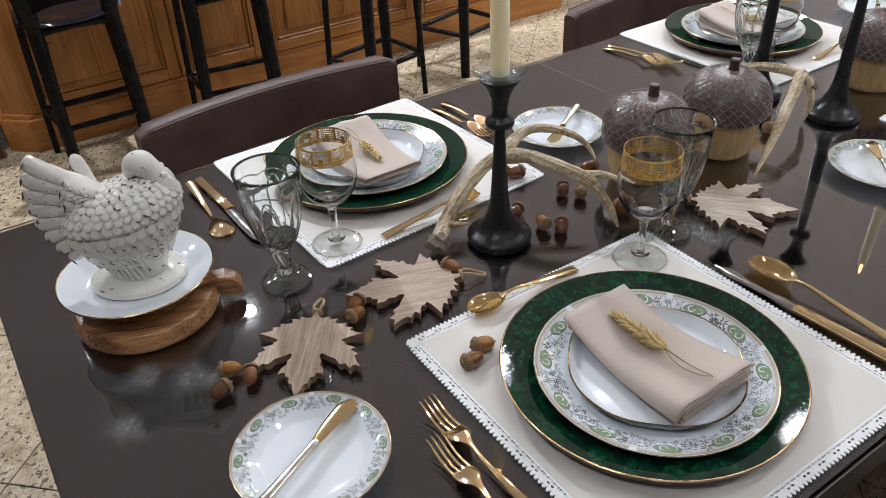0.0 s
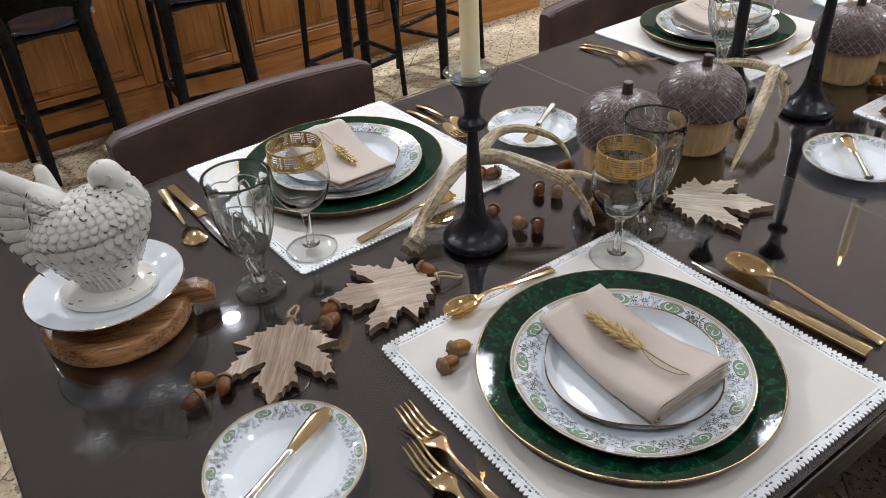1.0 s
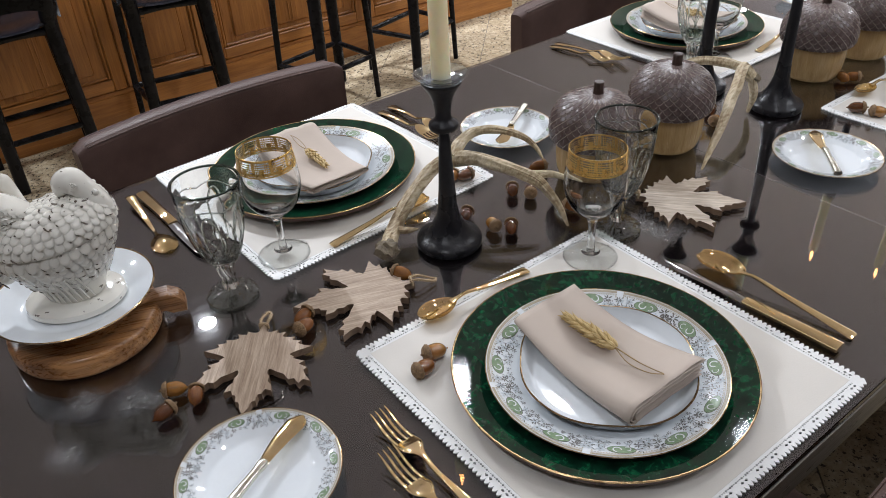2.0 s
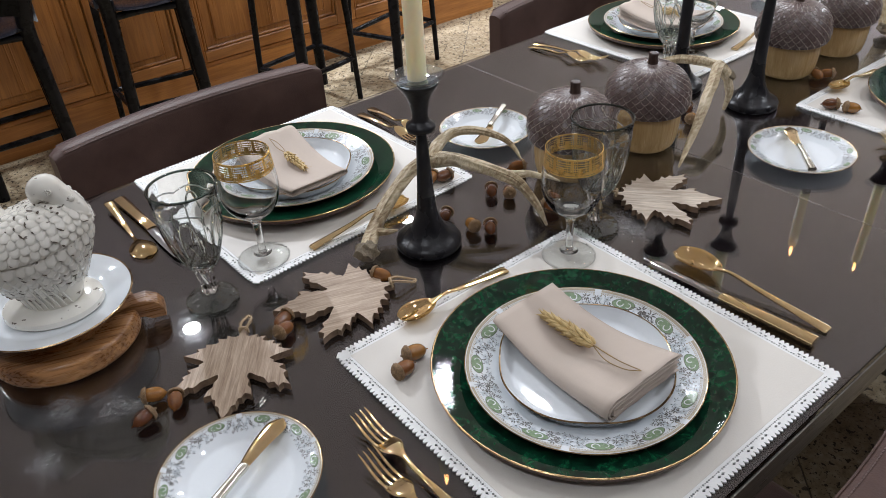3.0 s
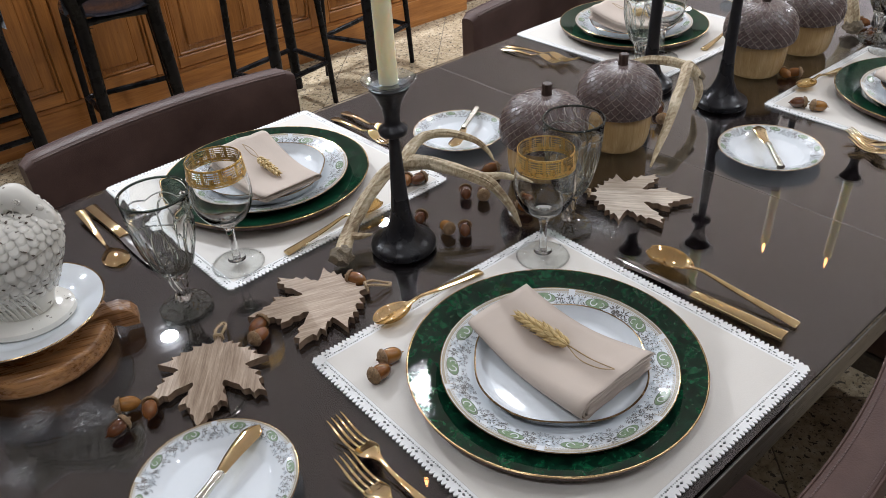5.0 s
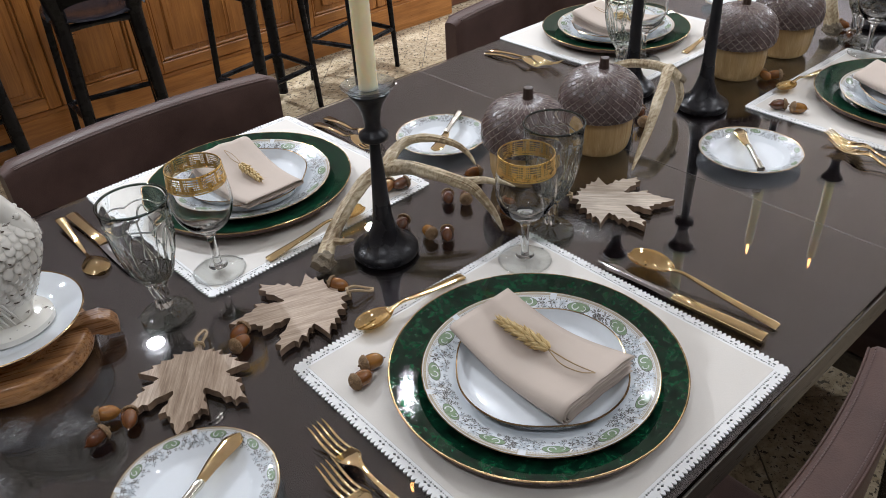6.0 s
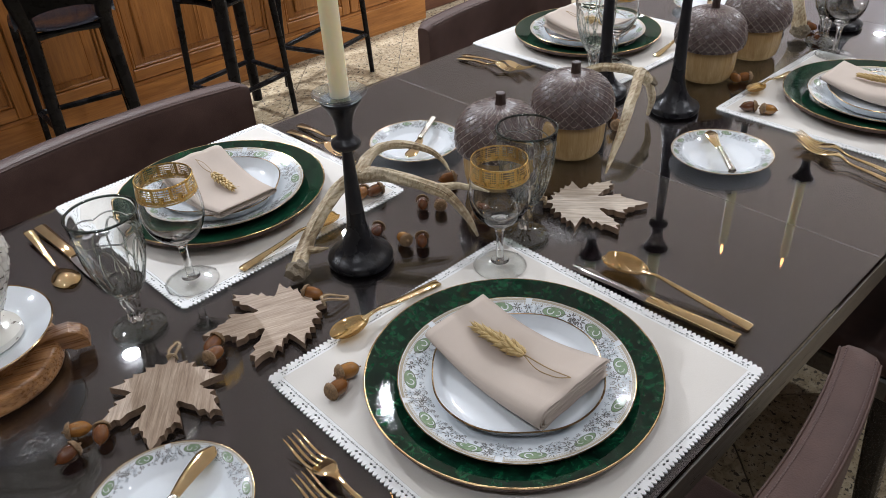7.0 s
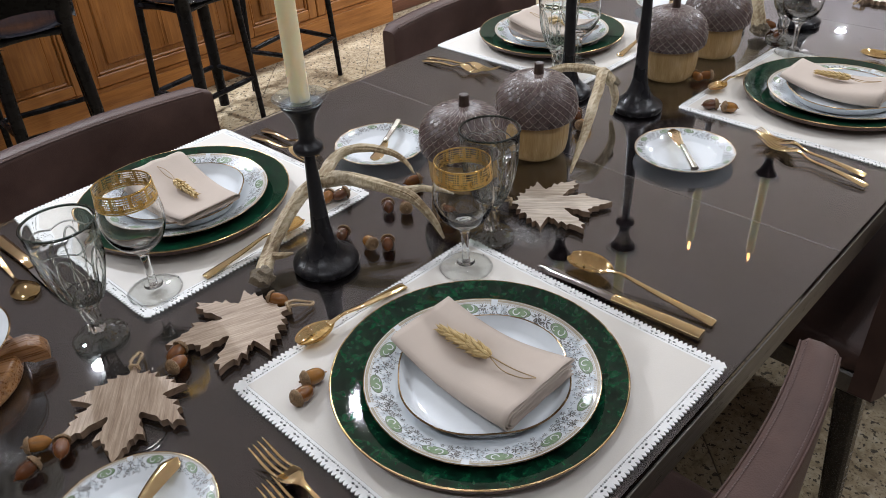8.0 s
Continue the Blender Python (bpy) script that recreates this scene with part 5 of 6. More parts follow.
# ---- acorn pots ----
def acorn_pot(m, spin):
    ob = thing("acorn_pot", "acorn-shaped pot with dark scaled lid and pale wood-grained body", "pot", m @ Matrix.Diagonal((0.885, 0.885, 0.975, 1)), "acorn pots")
    part("body", lathe([(0.0, 0.0), (0.044, 0.0), (0.052, 0.003), (0.0582, 0.011), (0.062, 0.027), (0.0635, 0.048), (0.063, 0.068), (0.0595, 0.074), (0.054, 0.074), (0.054, 0.03), (0.0, 0.01)], 72), M["potwood"], ob, "pale wood-grained body")
    prof = [(0.058, 0.0735), (0.069, 0.0695), (0.0725, 0.0715), (0.0748, 0.077), (0.0762, 0.086), (0.0755, 0.098), (0.0722, 0.11), (0.0665, 0.1205), (0.0585, 0.1295), (0.0485, 0.136), (0.037, 0.1405), (0.025, 0.143), (0.014, 0.1435), (0.0, 0.1432)]
    prof = [tuple(p) for p in smooth_line(prof, 9)]

    def scaled(a, r, z):
        if r < 0.016 or z < 0.072:
            return r, z
        fr, c = scale_rows(a, z)
        tip = 1 - 0.95 * (2 * abs(c)) ** 2.3
        h = 0.3 + 0.7 * (fr if fr < tip else fr - 1)
        return r + 0.0026 * h * min(1, (r - 0.016) / 0.02), z
    part("lid", lathe(prof, 260, scaled), M["cap"], ob, "dark brown lid with a net of scales", m=pose(0, 0, 0, rz=spin), sharp=80)
    part("knob", lathe([(0.0105, 0.142), (0.0088, 0.1455), (0.0083, 0.153), (0.0088, 0.1595), (0.0078, 0.161), (0.0, 0.1607)], 20, lambda a, r, z: (r * (1 + 0.05 * math.cos(9 * a)), z)), M["potstem"], ob, "stem-shaped knob", m=Matrix.Translation((0, 0, 0.0)) @ pose(0, 0, 0, 0, 2))
    return ob


# ---- wooden leaves, acorns, antlers ----
HALF_LEAF = [(0.0, 0.022), (0.085, 0.028), (0.10, 0.055), (0.07, 0.125), (0.118, 0.115), (0.10, 0.195), (0.15, 0.17), (0.17, 0.19), (0.165, 0.275), (0.208, 0.258), (0.215, 0.335), (0.25, 0.305), (0.288, 0.43), (0.315, 0.365), (0.345, 0.30), (0.375, 0.255), (0.402, 0.30), (0.425, 0.29), (0.458, 0.39),
             (0.49, 0.345), (0.535, 0.42), (0.56, 0.388), (0.685, 0.462), (0.66, 0.40), (0.705, 0.375), (0.645, 0.335), (0.658, 0.29), (0.595, 0.25), (0.57, 0.195), (0.535, 0.145), (0.53, 0.12), (0.575, 0.112), (0.615, 0.14), (0.665, 0.13), (0.70, 0.165), (0.77, 0.178), (0.745, 0.125), (0.795, 0.11), (0.80, 0.08), (0.865, 0.075), (0.872, 0.045), (0.93, 0.035), (1.0, 0.0)]


def maple_leaf(stem, tip, z, label, bend=1.0, face="leafwood"):
    """A sawn maple leaf from its stalk's end to its tip."""
    L = math.hypot(tip[0] - stem[0], tip[1] - stem[1])
    right = [(x * L - L / 2, y * L * bend) for x, y in HALF_LEAF]
    left = [(x * L - L / 2, -y * L * (2 - bend) * (1 + 0.05 * math.sin(9 * x))) for x, y in HALF_LEAF]
    outline = []
    ring = right + left[-2::-1]
    for (ax, ay), (bx, by) in zip(ring, ring[1:] + ring[:1]):
        # each edge is sawn in a shallow hollow
        mx, my = (ax + bx) / 2, (ay + by) / 2
        reach = math.hypot(mx, my) + 1e-6
        dip = 0.1 * math.hypot(bx - ax, by - ay) if reach > 0.15 * L else 0.0
        outline += [(ax, ay), (mx - mx / reach * dip, my - my / reach * dip)]
    ob = thing("wooden_leaf", label, "ornament", lying(tip, stem, z), "wooden maple leaves")
    part("board", prism(outline, 0.0, 0.0095, 0.0005), [M[face], M["leafedge"]], ob, sharp=40)
    loop = smooth_line([(-L / 2 + 0.006, 0.003, 0.013, 0.0015), (-L / 2 - 0.006, 0.006, 0.014, 0.0017), (-L / 2 - 0.024, 0.004, 0.006, 0.0015), (-L / 2 - 0.03, -0.001, 0.004, 0.0018), (-L / 2 - 0.022, -0.004, 0.006, 0.0015), (-L / 2 - 0.005, -0.004, 0.014, 0.0017), (-L / 2 + 0.006, -0.002, 0.013, 0.0015)], 5)
    fuzz = random.Random(int(L * 1e5))
    hairs = []
    for q in loop[1:-1] * 3:
        a = fuzz.uniform(0, 6.28)
        d = Vector((fuzz.uniform(-1, 1), math.cos(a), math.sin(a))) * fuzz.uniform(0.002, 0.005)
        p = Vector(q[:3])
        hairs.append(tube([(*p, 0.0003), (*(p + d * 0.6), 0.00025), (*(p + d), 0.0001)], 4))
    twine = join(*hairs, tube(loop, 7, 0.5), tube(smooth_line([(-L / 2 + 0.003, -0.005, 0.006, 0.0015), (-L / 2 + 0.004, -0.004, 0.014, 0.0017), (-L / 2 + 0.004, 0.004, 0.014, 0.0017), (-L / 2 + 0.003, 0.005, 0.006, 0.0015)], 4), 7, 0.5))
    part("twine_loop", twine, M["twine"], ob, "rough jute loop")
    return ob


acorn_nut = to_mesh("nut", lathe([tuple(p) for p in smooth_line([(0.0, -0.0125), (0.0045, -0.0118), (0.0085, -0.0078), (0.0102, -0.001), (0.0101, 0.006), (0.0082, 0.012), (0.0042, 0.0165), (0.0016, 0.0182), (0.0007, 0.0205), (0.0, 0.021)], 3)], 24), M["nut"])


def cup_shape(a, r, z):
    q = 14 * a / (2 * math.pi)
    row = z / 0.0022
    f1, f2 = (q + row) % 1, (q - row) % 1
    return r * (1 + 0.1 * min(f1, 1 - f1, f2, 1 - f2) / 0.25), z


acorn_cup = to_mesh("cup", lathe([(0.0, -0.0178), (0.0012, -0.0176), (0.0016, -0.0148), (0.0045, -0.0142), (0.0076, -0.0131), (0.0093, -0.0112), (0.0102, -0.0094), (0.0106, -0.0079), (0.0102, -0.007), (0.0088, -0.0074)], 42, cup_shape), M["nutcap"], 80.0)


def acorn(x, y, z, turn, lean, size=1.0):
    """Lies with its cup towards the angle turn."""
    m = Matrix.Translation((x, y, z + 0.0108 * size)) @ Matrix.Rotation(radians(turn), 4, "Z") @ Matrix.Rotation(radians(-90 + lean), 4, "Y") @ Matrix.Scale(-1, 4, (0, 0, 1)) @ Matrix.Scale(-1, 4, (0, 1, 0)) @ Matrix.Scale(size, 4)
    ob = thing("acorn", "glossy brown acorn with a rough tan cup", "acorn", m, "scattered acorns")
    part("nut", acorn_nut, None, ob, "glossy brown nut")
    part("cup", acorn_cup, None, ob, "rough tan cup")
    return ob


def antler(name_label, beams, burr):
    """Tapered beams that grow out of each other, and a knobbly burr at the root."""
    ob = thing("antler", name_label, "antler", pose(0, 0, 0), "shed antlers")
    for i, line in enumerate(beams):
        pts = [tuple(p) for p in smooth_line(line, 6)]
        part("beam" if i == 0 else "tine", tube(pts, 40, 0.2, seed=i * 3.0, ridges=0.24), M["antler"], ob, sharp=80)
    x, y, z, r = burr
    b = bmesh.new()
    bmesh.ops.create_icosphere(b, subdivisions=3, radius=r)
    for v in b.verts:
        v.co *= 1 + 0.35 * noise.noise(v.co * 120) + 0.1 * noise.noise(v.co * 300)
        v.co.z *= 0.8
    part("burr", moved(b, Matrix.Translation((x, y, z))), M["bark"], ob, "rough brown burr")
    return ob


# ---- the tureen on its plate and board ----
def turkey_tureen(m):
    """One glazed body: foot, bowl and lid with rows of scales, fan, neck. Faces +x."""
    ob = thing("turkey_tureen", "white glazed turkey-shaped tureen with brown chips, on a plate", "tureen", m)
    bm = bmesh.new()

    def add(b):
        me = bpy.data.meshes.new("piece")
        b.to_mesh(me)
        b.free()
        bm.from_mesh(me)
        bpy.data.meshes.remove(me)

    # oval foot
    add(moved(lathe([(0.0, 0.0), (0.056, 0.0), (0.059, 0.003), (0.058, 0.009), (0.052, 0.012), (0.044, 0.0135), (0.0, 0.016)], 64), Matrix.Diagonal((0.98, 0.82, 1, 1))))

    def stretched(b):
        for v in b.verts:
            v.co.x *= 1 + (0.46 if v.co.x < 0 else 0.06) * min(1, v.co.z / 0.08)
        return b
    lean = Matrix(((0.92, 0, 0.1, 0.002), (0, 0.78, 0, 0), (0.2, 0, 1, 0), (0, 0, 0, 1)))
    upright = Matrix(((0.92, 0, 0.1, 0.002), (0, 0.78, 0, 0), (0.0, 0, 1, 0), (0, 0, 0, 1)))

    def tipped(b):
        """The leaning upper half over an upright lower one."""
        for v in b.verts:
            w = max(0.0, min(1.0, (v.co.z - 0.02) / 0.05))
            v.co = (upright @ v.co).lerp(lean @ v.co, w)
        return stretched(b)
    bowl_line = [(0.034, 0.012), (0.04, 0.03), (0.049, 0.05), (0.057, 0.068), (0.061, 0.08), (0.0615, 0.087), (0.059, 0.0885)]
    lid_line = [(0.0585, 0.0895), (0.0622, 0.0905), (0.0625, 0.096), (0.060, 0.106), (0.0525, 0.117), (0.04, 0.126), (0.022, 0.1315), (0.0, 0.133)]
    add(tipped(lathe([tuple(p) for p in smooth_line(bowl_line, 6)], 72)))
    lid = tipped(lathe([tuple(p) for p in smooth_line(lid_line, 6)], 72))
    ball = bmesh.new()
    bmesh.ops.create_icosphere(ball, subdivisions=2, radius=1.0)
    rnd = random.Random(3)
    worn = []

    def body_at(line, t, a):
        """A spot of the body: t from 0 at the line's start to 1 at its end, by length, at the angle a."""
        pts = np.array(line)
        run = np.r_[0, np.cumsum(np.hypot(*np.diff(pts, axis=0).T))]
        r, z = np.interp(t * run[-1], run, pts[:, 0]), np.interp(t * run[-1], run, pts[:, 1])
        p = Vector((r * math.cos(a), r * math.sin(a), z))
        p = (upright @ p).lerp(lean @ p, max(0.0, min(1.0, (z - 0.02) / 0.05)))
        p.x *= 1 + (0.46 if p.x < 0 else 0.06) * min(1, p.z / 0.08)
        return p, r

    def clothe(target, line, rows, first, last, wide, long, bare):
        """Overlapping round feathers, row by row, each tilted out at its tip; the worn ones are noted."""
        for k in range(rows):
            t = first + (last - first) * k / (rows - 1)
            r = body_at(line, t, 0.0)[1]
            count = max(7, round(2 * math.pi * r * 0.98 / wide))
            for q in range(count):
                a = 2 * math.pi * (q + 0.5 * (k % 2) + rnd.uniform(-0.12, 0.12)) / count
                p = body_at(line, t, a)[0]
                du, dv = body_at(line, t, a + 0.05)[0] - p, body_at(line, min(1.0, t + 0.03), a)[0] - body_at(line, max(0.0, t - 0.03), a)[0]
                out = du.cross(dv).normalized()
                down = Vector((-0.65, 0, -1)) if abs(out.z) < 0.8 else Vector((-1, 0, -0.4))
                down = (down - out * down.dot(out)).normalized()
                down = (down + 0.3 * out).normalized()
                side = down.cross(out).normalized()
                up = side.cross(down).normalized()
                size = rnd.uniform(0.88, 1.12)
                m = Matrix((side, down, up)).transposed().to_4x4()
                m.translation = p + out * 0.0006
                piece = ball.copy()
                moved(piece, m @ Matrix.Diagonal((wide * 0.56 * size, long * 0.6 * size, 0.0016 * size, 1)))
                me = bpy.data.meshes.new("piece")
                piece.to_mesh(me)
                piece.free()
                target.from_mesh(me)
                bpy.data.meshes.remove(me)
                if rnd.random() < bare:
                    worn.append((p + down * long * 0.52 * size + up * 0.0008, side))

    coat = bmesh.new()
    clothe(coat, lid_line, 9, 0.14, 0.93, 0.0108, 0.0128, 0.27)
    breast = bmesh.new()
    clothe(breast, bowl_line, 7, 0.42, 0.92, 0.0118, 0.0135, 0.3)
    top = part("lid", lid, M["glaze"], ob, "lid with rows of feathers", sharp=60)
    tagged(part("plumage", coat, M["glaze"], top, "rows of small round feathers", sharp=60), kind="stuff")
    tagged(part("breast_plumage", breast, M["glaze"], ob, "rows of round feathers", sharp=60), kind="stuff")
    # tail: a compact upright sheet of seven broad ribs with round ends, and a shorter row over it
    body, bm = bm, bmesh.new()
    for n_rib, reach, thick in ((8, 1.0, 0.013), (7, 0.66, 0.02)):
        def fan(u, v, side):
            deg = -38 + 74 * u
            th = radians(deg)
            rib = (u * n_rib) % 1.0
            dome = math.sqrt(max(0.0, 1 - (2 * rib - 1) ** 2))
            far = (0.12 + 0.00022 * deg) * reach - 0.012 + 0.012 * dome
            rr = 0.012 + (far - 0.012) * v
            close = (1 - abs(2 * u - 1) ** 10) ** 0.5
            groove = 0.07 * math.sin(v * 60 + 9 * abs(rib - 0.5)) * (1 if v > 0.45 else 0)
            bulge = (thick * (0.25 + 0.75 * min(1.0, v * 1.6))) * (0.78 + 0.22 * dome + groove) * close * (1 - 0.35 * v ** 6)
            return (0.024 - math.cos(th) * rr, side * bulge, 0.102 + math.sin(th) * rr)
        for side in (-1, 1):
            add(sheet(n_rib * 14, 26, lambda u, v: fan(u, v, side)))
        add(sheet(n_rib * 14, 3, lambda u, v: Vector(fan(u, 1.0, -1)).lerp(Vector(fan(u, 1.0, 1)), v)))
    part("tail_fan", bm, M["glaze"], ob, "upright tail of broad ribbed feathers", sharp=40)
    bm = body
    # neck and head bent back, with warts down the front
    add(tube([tuple(p) for p in smooth_line([(0.048, 0, 0.098, 0.026), (0.057, 0, 0.116, 0.0195), (0.055, 0, 0.131, 0.0145), (0.048, 0, 0.1435, 0.0138), (0.04, 0, 0.1505, 0.0162), (0.031, 0, 0.148, 0.014), (0.0265, 0, 0.140, 0.008), (0.026, 0, 0.133, 0.003)], 6)], 24))

    def bead(p, r):
        b = bmesh.new()
        bmesh.ops.create_icosphere(b, subdivisions=2, radius=r)
        add(moved(b, Matrix.Translation(p)))
    for i in range(26):
        t = i / 25
        bead(Vector((0.0605 + 0.009 * math.sin(t * 2.6), rnd.uniform(-0.009, 0.009), 0.145 - 0.05 * t)), rnd.uniform(0.0028, 0.0042))
    for s in (-1, 1):
        # eye: a ring and a ball
        for q in range(10):
            a = 2 * math.pi * q / 10
            bead(Vector((0.0445 + 0.0035 * math.cos(a), s * 0.0148, 0.1525 + 0.0026 * math.sin(a))), 0.0011)
        bead(Vector((0.0445, s * 0.0148, 0.1525)), 0.0016)
    # folded wings: slanting ridges on the lower flanks
    for s in (-1, 1):
        for k in range(9):
            u = k / 8
            pts = []
            for q in (0.0, 0.25, 0.5, 0.75, 1.0):
                z = 0.055 - 0.038 * q
                x = 0.022 - 0.052 * u + 0.007 * q
                rad = np.interp(z, [0.012, 0.03, 0.05, 0.068], [0.034, 0.04, 0.049, 0.057])
                y = 0.78 * math.sqrt(max(0.0001, rad * rad - (x - 0.006) ** 2 / 0.9)) + 0.002
                pts.append((x, s * y, z, 0.0022 * (1 - 0.5 * q)))
            add(tube(pts, 8))
    part("bowl", bm, M["glaze"], ob, "feathered bowl on an oval foot", sharp=40)
    # bare clay where the glaze has worn off the feather tips
    chips = bmesh.new()

    def chip(p, d, length, r):
        t = tube([tuple(p - d * length / 2) + (r * 0.4,), tuple(p) + (r,), tuple(p + d * length / 2) + (r * 0.4,)], 6, flat=0.5)
        me = bpy.data.meshes.new("piece")
        t.to_mesh(me)
        t.free()
        chips.from_mesh(me)
        bpy.data.meshes.remove(me)
    for p, side in worn:
        chip(p, (side + Vector((rnd.uniform(-0.3, 0.3), 0, rnd.uniform(-0.3, 0.3)))).normalized(), rnd.uniform(0.0035, 0.0075), rnd.uniform(0.0012, 0.0022))
    for n_rib, reach in ((8, 1.0), (7, 0.66)):
        for k in range(n_rib):
            for s in (-1, 1):
                deg = -38 + 74 * (k + 0.5) / n_rib + rnd.uniform(-2, 2)
                th, rr = radians(deg), (0.12 + 0.00022 * deg) * reach - rnd.uniform(0.001, 0.004)
                p = Vector((0.024 - math.cos(th) * rr, s * (0.0108 if reach == 1.0 else 0.0165), 0.102 + math.sin(th) * rr))
                chip(p, Vector((math.sin(th), 0, math.cos(th))), rnd.uniform(0.006, 0.013), rnd.uniform(0.0012, 0.0021))
    tagged(part("wear", chips, M["chip"], ob, "brown worn spots"), kind="stuff")
    return ob


# ---- laying the table ----
# settings: the middle of the charger, and the turn of the whole setting
SETTINGS = [((0.5514, 0.4385), (0.546, 0.4285), 0), ((0.5464, 1.0537), (0.5455, 1.049), 180), ((1.506, 1.059), (1.5, 1.055), 180), ((1.548, 0.431), (1.538, 0.419), 0), ((2.52, 1.06), (2.518, 1.056), 180), ((2.55, 0.44), (2.545, 0.436), 0)]
MATS = [((0.5605, 0.4465), -0.6), ((0.552, 1.046), 2.0), ((1.516, 1.043), 0), ((1.541, 0.437), -1), ((2.5, 1.044), 0), ((2.53, 0.44), 0)]
for (px, py), turn in MATS:
    placemat(pose(px, py, TOP, rz=turn))
for k, ((cx, cy), (px, py), turn) in enumerate(SETTINGS):
    s = 1 if turn == 0 else -1
    charger(pose(cx, cy, MAT, rz=turn + 20 * k))
    decorated_plate(pose(px, py, MAT + 0.0068, rz=turn), 0.1297, 0.0205, 6, radians(4 + 7 * k), "dinner_plate", "white china dinner plate bordered with green scrolls and grey flowers", "bordered dinner plates")
    salad_plate(pose(px + 0.003 * s, py, MAT + 0.0102, rz=turn + 8))
    napkin(pose(px + 0.0075 * s, py + 0.0125 * s, MAT + 0.0235, 0.8, 0, turn), k)
    wheat_ear(pose(px + 0.007 * s, py - 0.006 * s, MAT + 0.0425, -3.0, 0, turn - 1) @ Matrix.Scale(1.1 if k == 0 else 0.9, 4), k)

for (px, py), spin in (((0.1937, 0.5565), 10), ((0.8755, 0.9535), 60), ((1.179, 0.536), 95), ((1.87, 0.965), 20)):
    decorated_plate(pose(px, py, TOP + 0.0002, rz=spin), 0.0815, 0.0145, 5, 0.3, "bread_plate", "small white china bread plate with green scroll border", "bread plates")

butter_knife(lying((0.259, 0.587), (0.130, 0.523), TOP + 0.0135, 0, 1))
butter_knife(lying((0.820, 0.911), (0.950, 0.987), TOP + 0.0135, 0, 1))
butter_knife(lying((1.226, 0.584), (1.121, 0.487), TOP + 0.0135, 0, 1))
butter_knife(lying((1.81, 0.925), (1.94, 1.0), TOP + 0.0135, 0, 1))

knife(lying((0.772, 0.526), (0.783, 0.288), TOP))
knife(lying((0.314, 0.956), (0.304, 1.188), TOP))
spoon(lying((0.812, 0.502), (0.815, 0.29), TOP), 0.212)
spoon(lying((0.278, 1.005), (0.285, 1.184), TOP + 0.0125, 180), 0.18, "polished gold spoon lying face down")
spoon(lying((0.452, 0.639), (0.622, 0.632), MAT), 0.17, "small polished gold dessert spoon")
spoon(lying((0.632, 0.864), (0.457, 0.856), MAT), 0.175, "small polished gold dessert spoon")
spoon(lying((1.436, 0.622), (1.588, 0.612), MAT), 0.155, "small polished gold dessert spoon")
spoon(lying((1.66, 0.885), (1.50, 0.87), MAT), 0.16, "small polished gold dessert spoon")
spoon(lying((1.805, 0.478), (1.79, 0.26), TOP), 0.22)
fork(lying((0.326, 0.545), (0.332, 0.35), TOP))
fork(lying((0.303, 0.497), (0.308, 0.302), TOP))
fork(lying((0.767, 1.000), (0.762, 1.183), TOP), 0.183)
fork(lying((0.791, 1.015), (0.790, 1.19), TOP), 0.175)
fork(lying((1.246, 1.03), (1.229, 1.2), TOP), 0.17)
fork(lying((1.268, 1.015), (1.248, 1.205), TOP), 0.19)
fork(lying((1.322, 0.478), (1.292, 0.285), TOP))
fork(lying((1.300, 0.462), (1.258, 0.27), TOP + 0.001))

wine_glass(pose(0.398, 0.886, MAT))
wine_glass(pose(0.7078, 0.5995, MAT))
wine_glass(pose(1.412, 0.915, MAT))
wine_glass(pose(1.735, 0.592, MAT))
goblet(pose(0.3025, 0.850, TOP))
goblet(pose(0.788, 0.624, TOP + 0.0003, rz=20))
goblet(pose(1.335, 0.915, TOP + 0.0003, rz=45))
goblet(pose(1.80, 0.645, TOP + 0.0003, rz=10))

STICK = "black iron candlestick with a burning ivory taper and glass pan"
candlestick(pose(0.5905, 0.7565, TOP), 0.2455, 0.245, STICK)
candlestick(pose(1.297, 0.699, TOP), 0.315, 0.245, "tall " + STICK)
candlestick(pose(1.272, 0.842, TOP), 0.39, 0.245, "very tall black iron candlestick with a burning ivory taper")
candlestick(pose(1.80, 0.78, TOP), 0.345, 0.245, "tall " + STICK)
candlestick(pose(1.93, 0.66, TOP), 0.40, 0.245, "very tall black iron candlestick with a burning ivory taper")

for px, py, spin in ((0.8725, 0.752, 0), (1.042, 0.7415, 40), (1.472, 0.738, 80), (1.64, 0.728, 120)):
    acorn_pot(pose(px, py, TOP), spin)

LEAF = "washed oak maple leaf cut from board, with a jute loop"
maple_leaf((0.302, 0.757), (0.214, 0.639), TOP, LEAF)
maple_leaf((0.492, 0.707), (0.345, 0.764), TOP, LEAF, 1.05)
maple_leaf((0.868, 0.657), (0.968, 0.537), TOP, "pale " + LEAF, 0.95, "paleleaf")
maple_leaf((2.16, 0.60), (2.31, 0.53), TOP, "pale " + LEAF, 1.0, "paleleaf")

ACORNS = [(0.153, 0.699), (0.172, 0.726), (0.189, 0.702), (0.348, 0.741), (0.337, 0.722), (0.489, 0.733), (0.646, 0.786), (0.657, 0.739), (0.672, 0.717), (0.742, 0.792), (0.759, 0.770), (0.775, 0.700), (0.824, 0.818), (1.16, 0.73), (1.19, 0.76), (1.484, 0.679), (1.50, 0.665), (1.80, 0.655), (1.86, 0.70), (1.88, 0.73)]
TURNS = [10, 160, 60, 20, 200, 120, 30, 255, 49, 49, 230, 110, 330, 200, 40, 70, 300, 10, 80, 200]
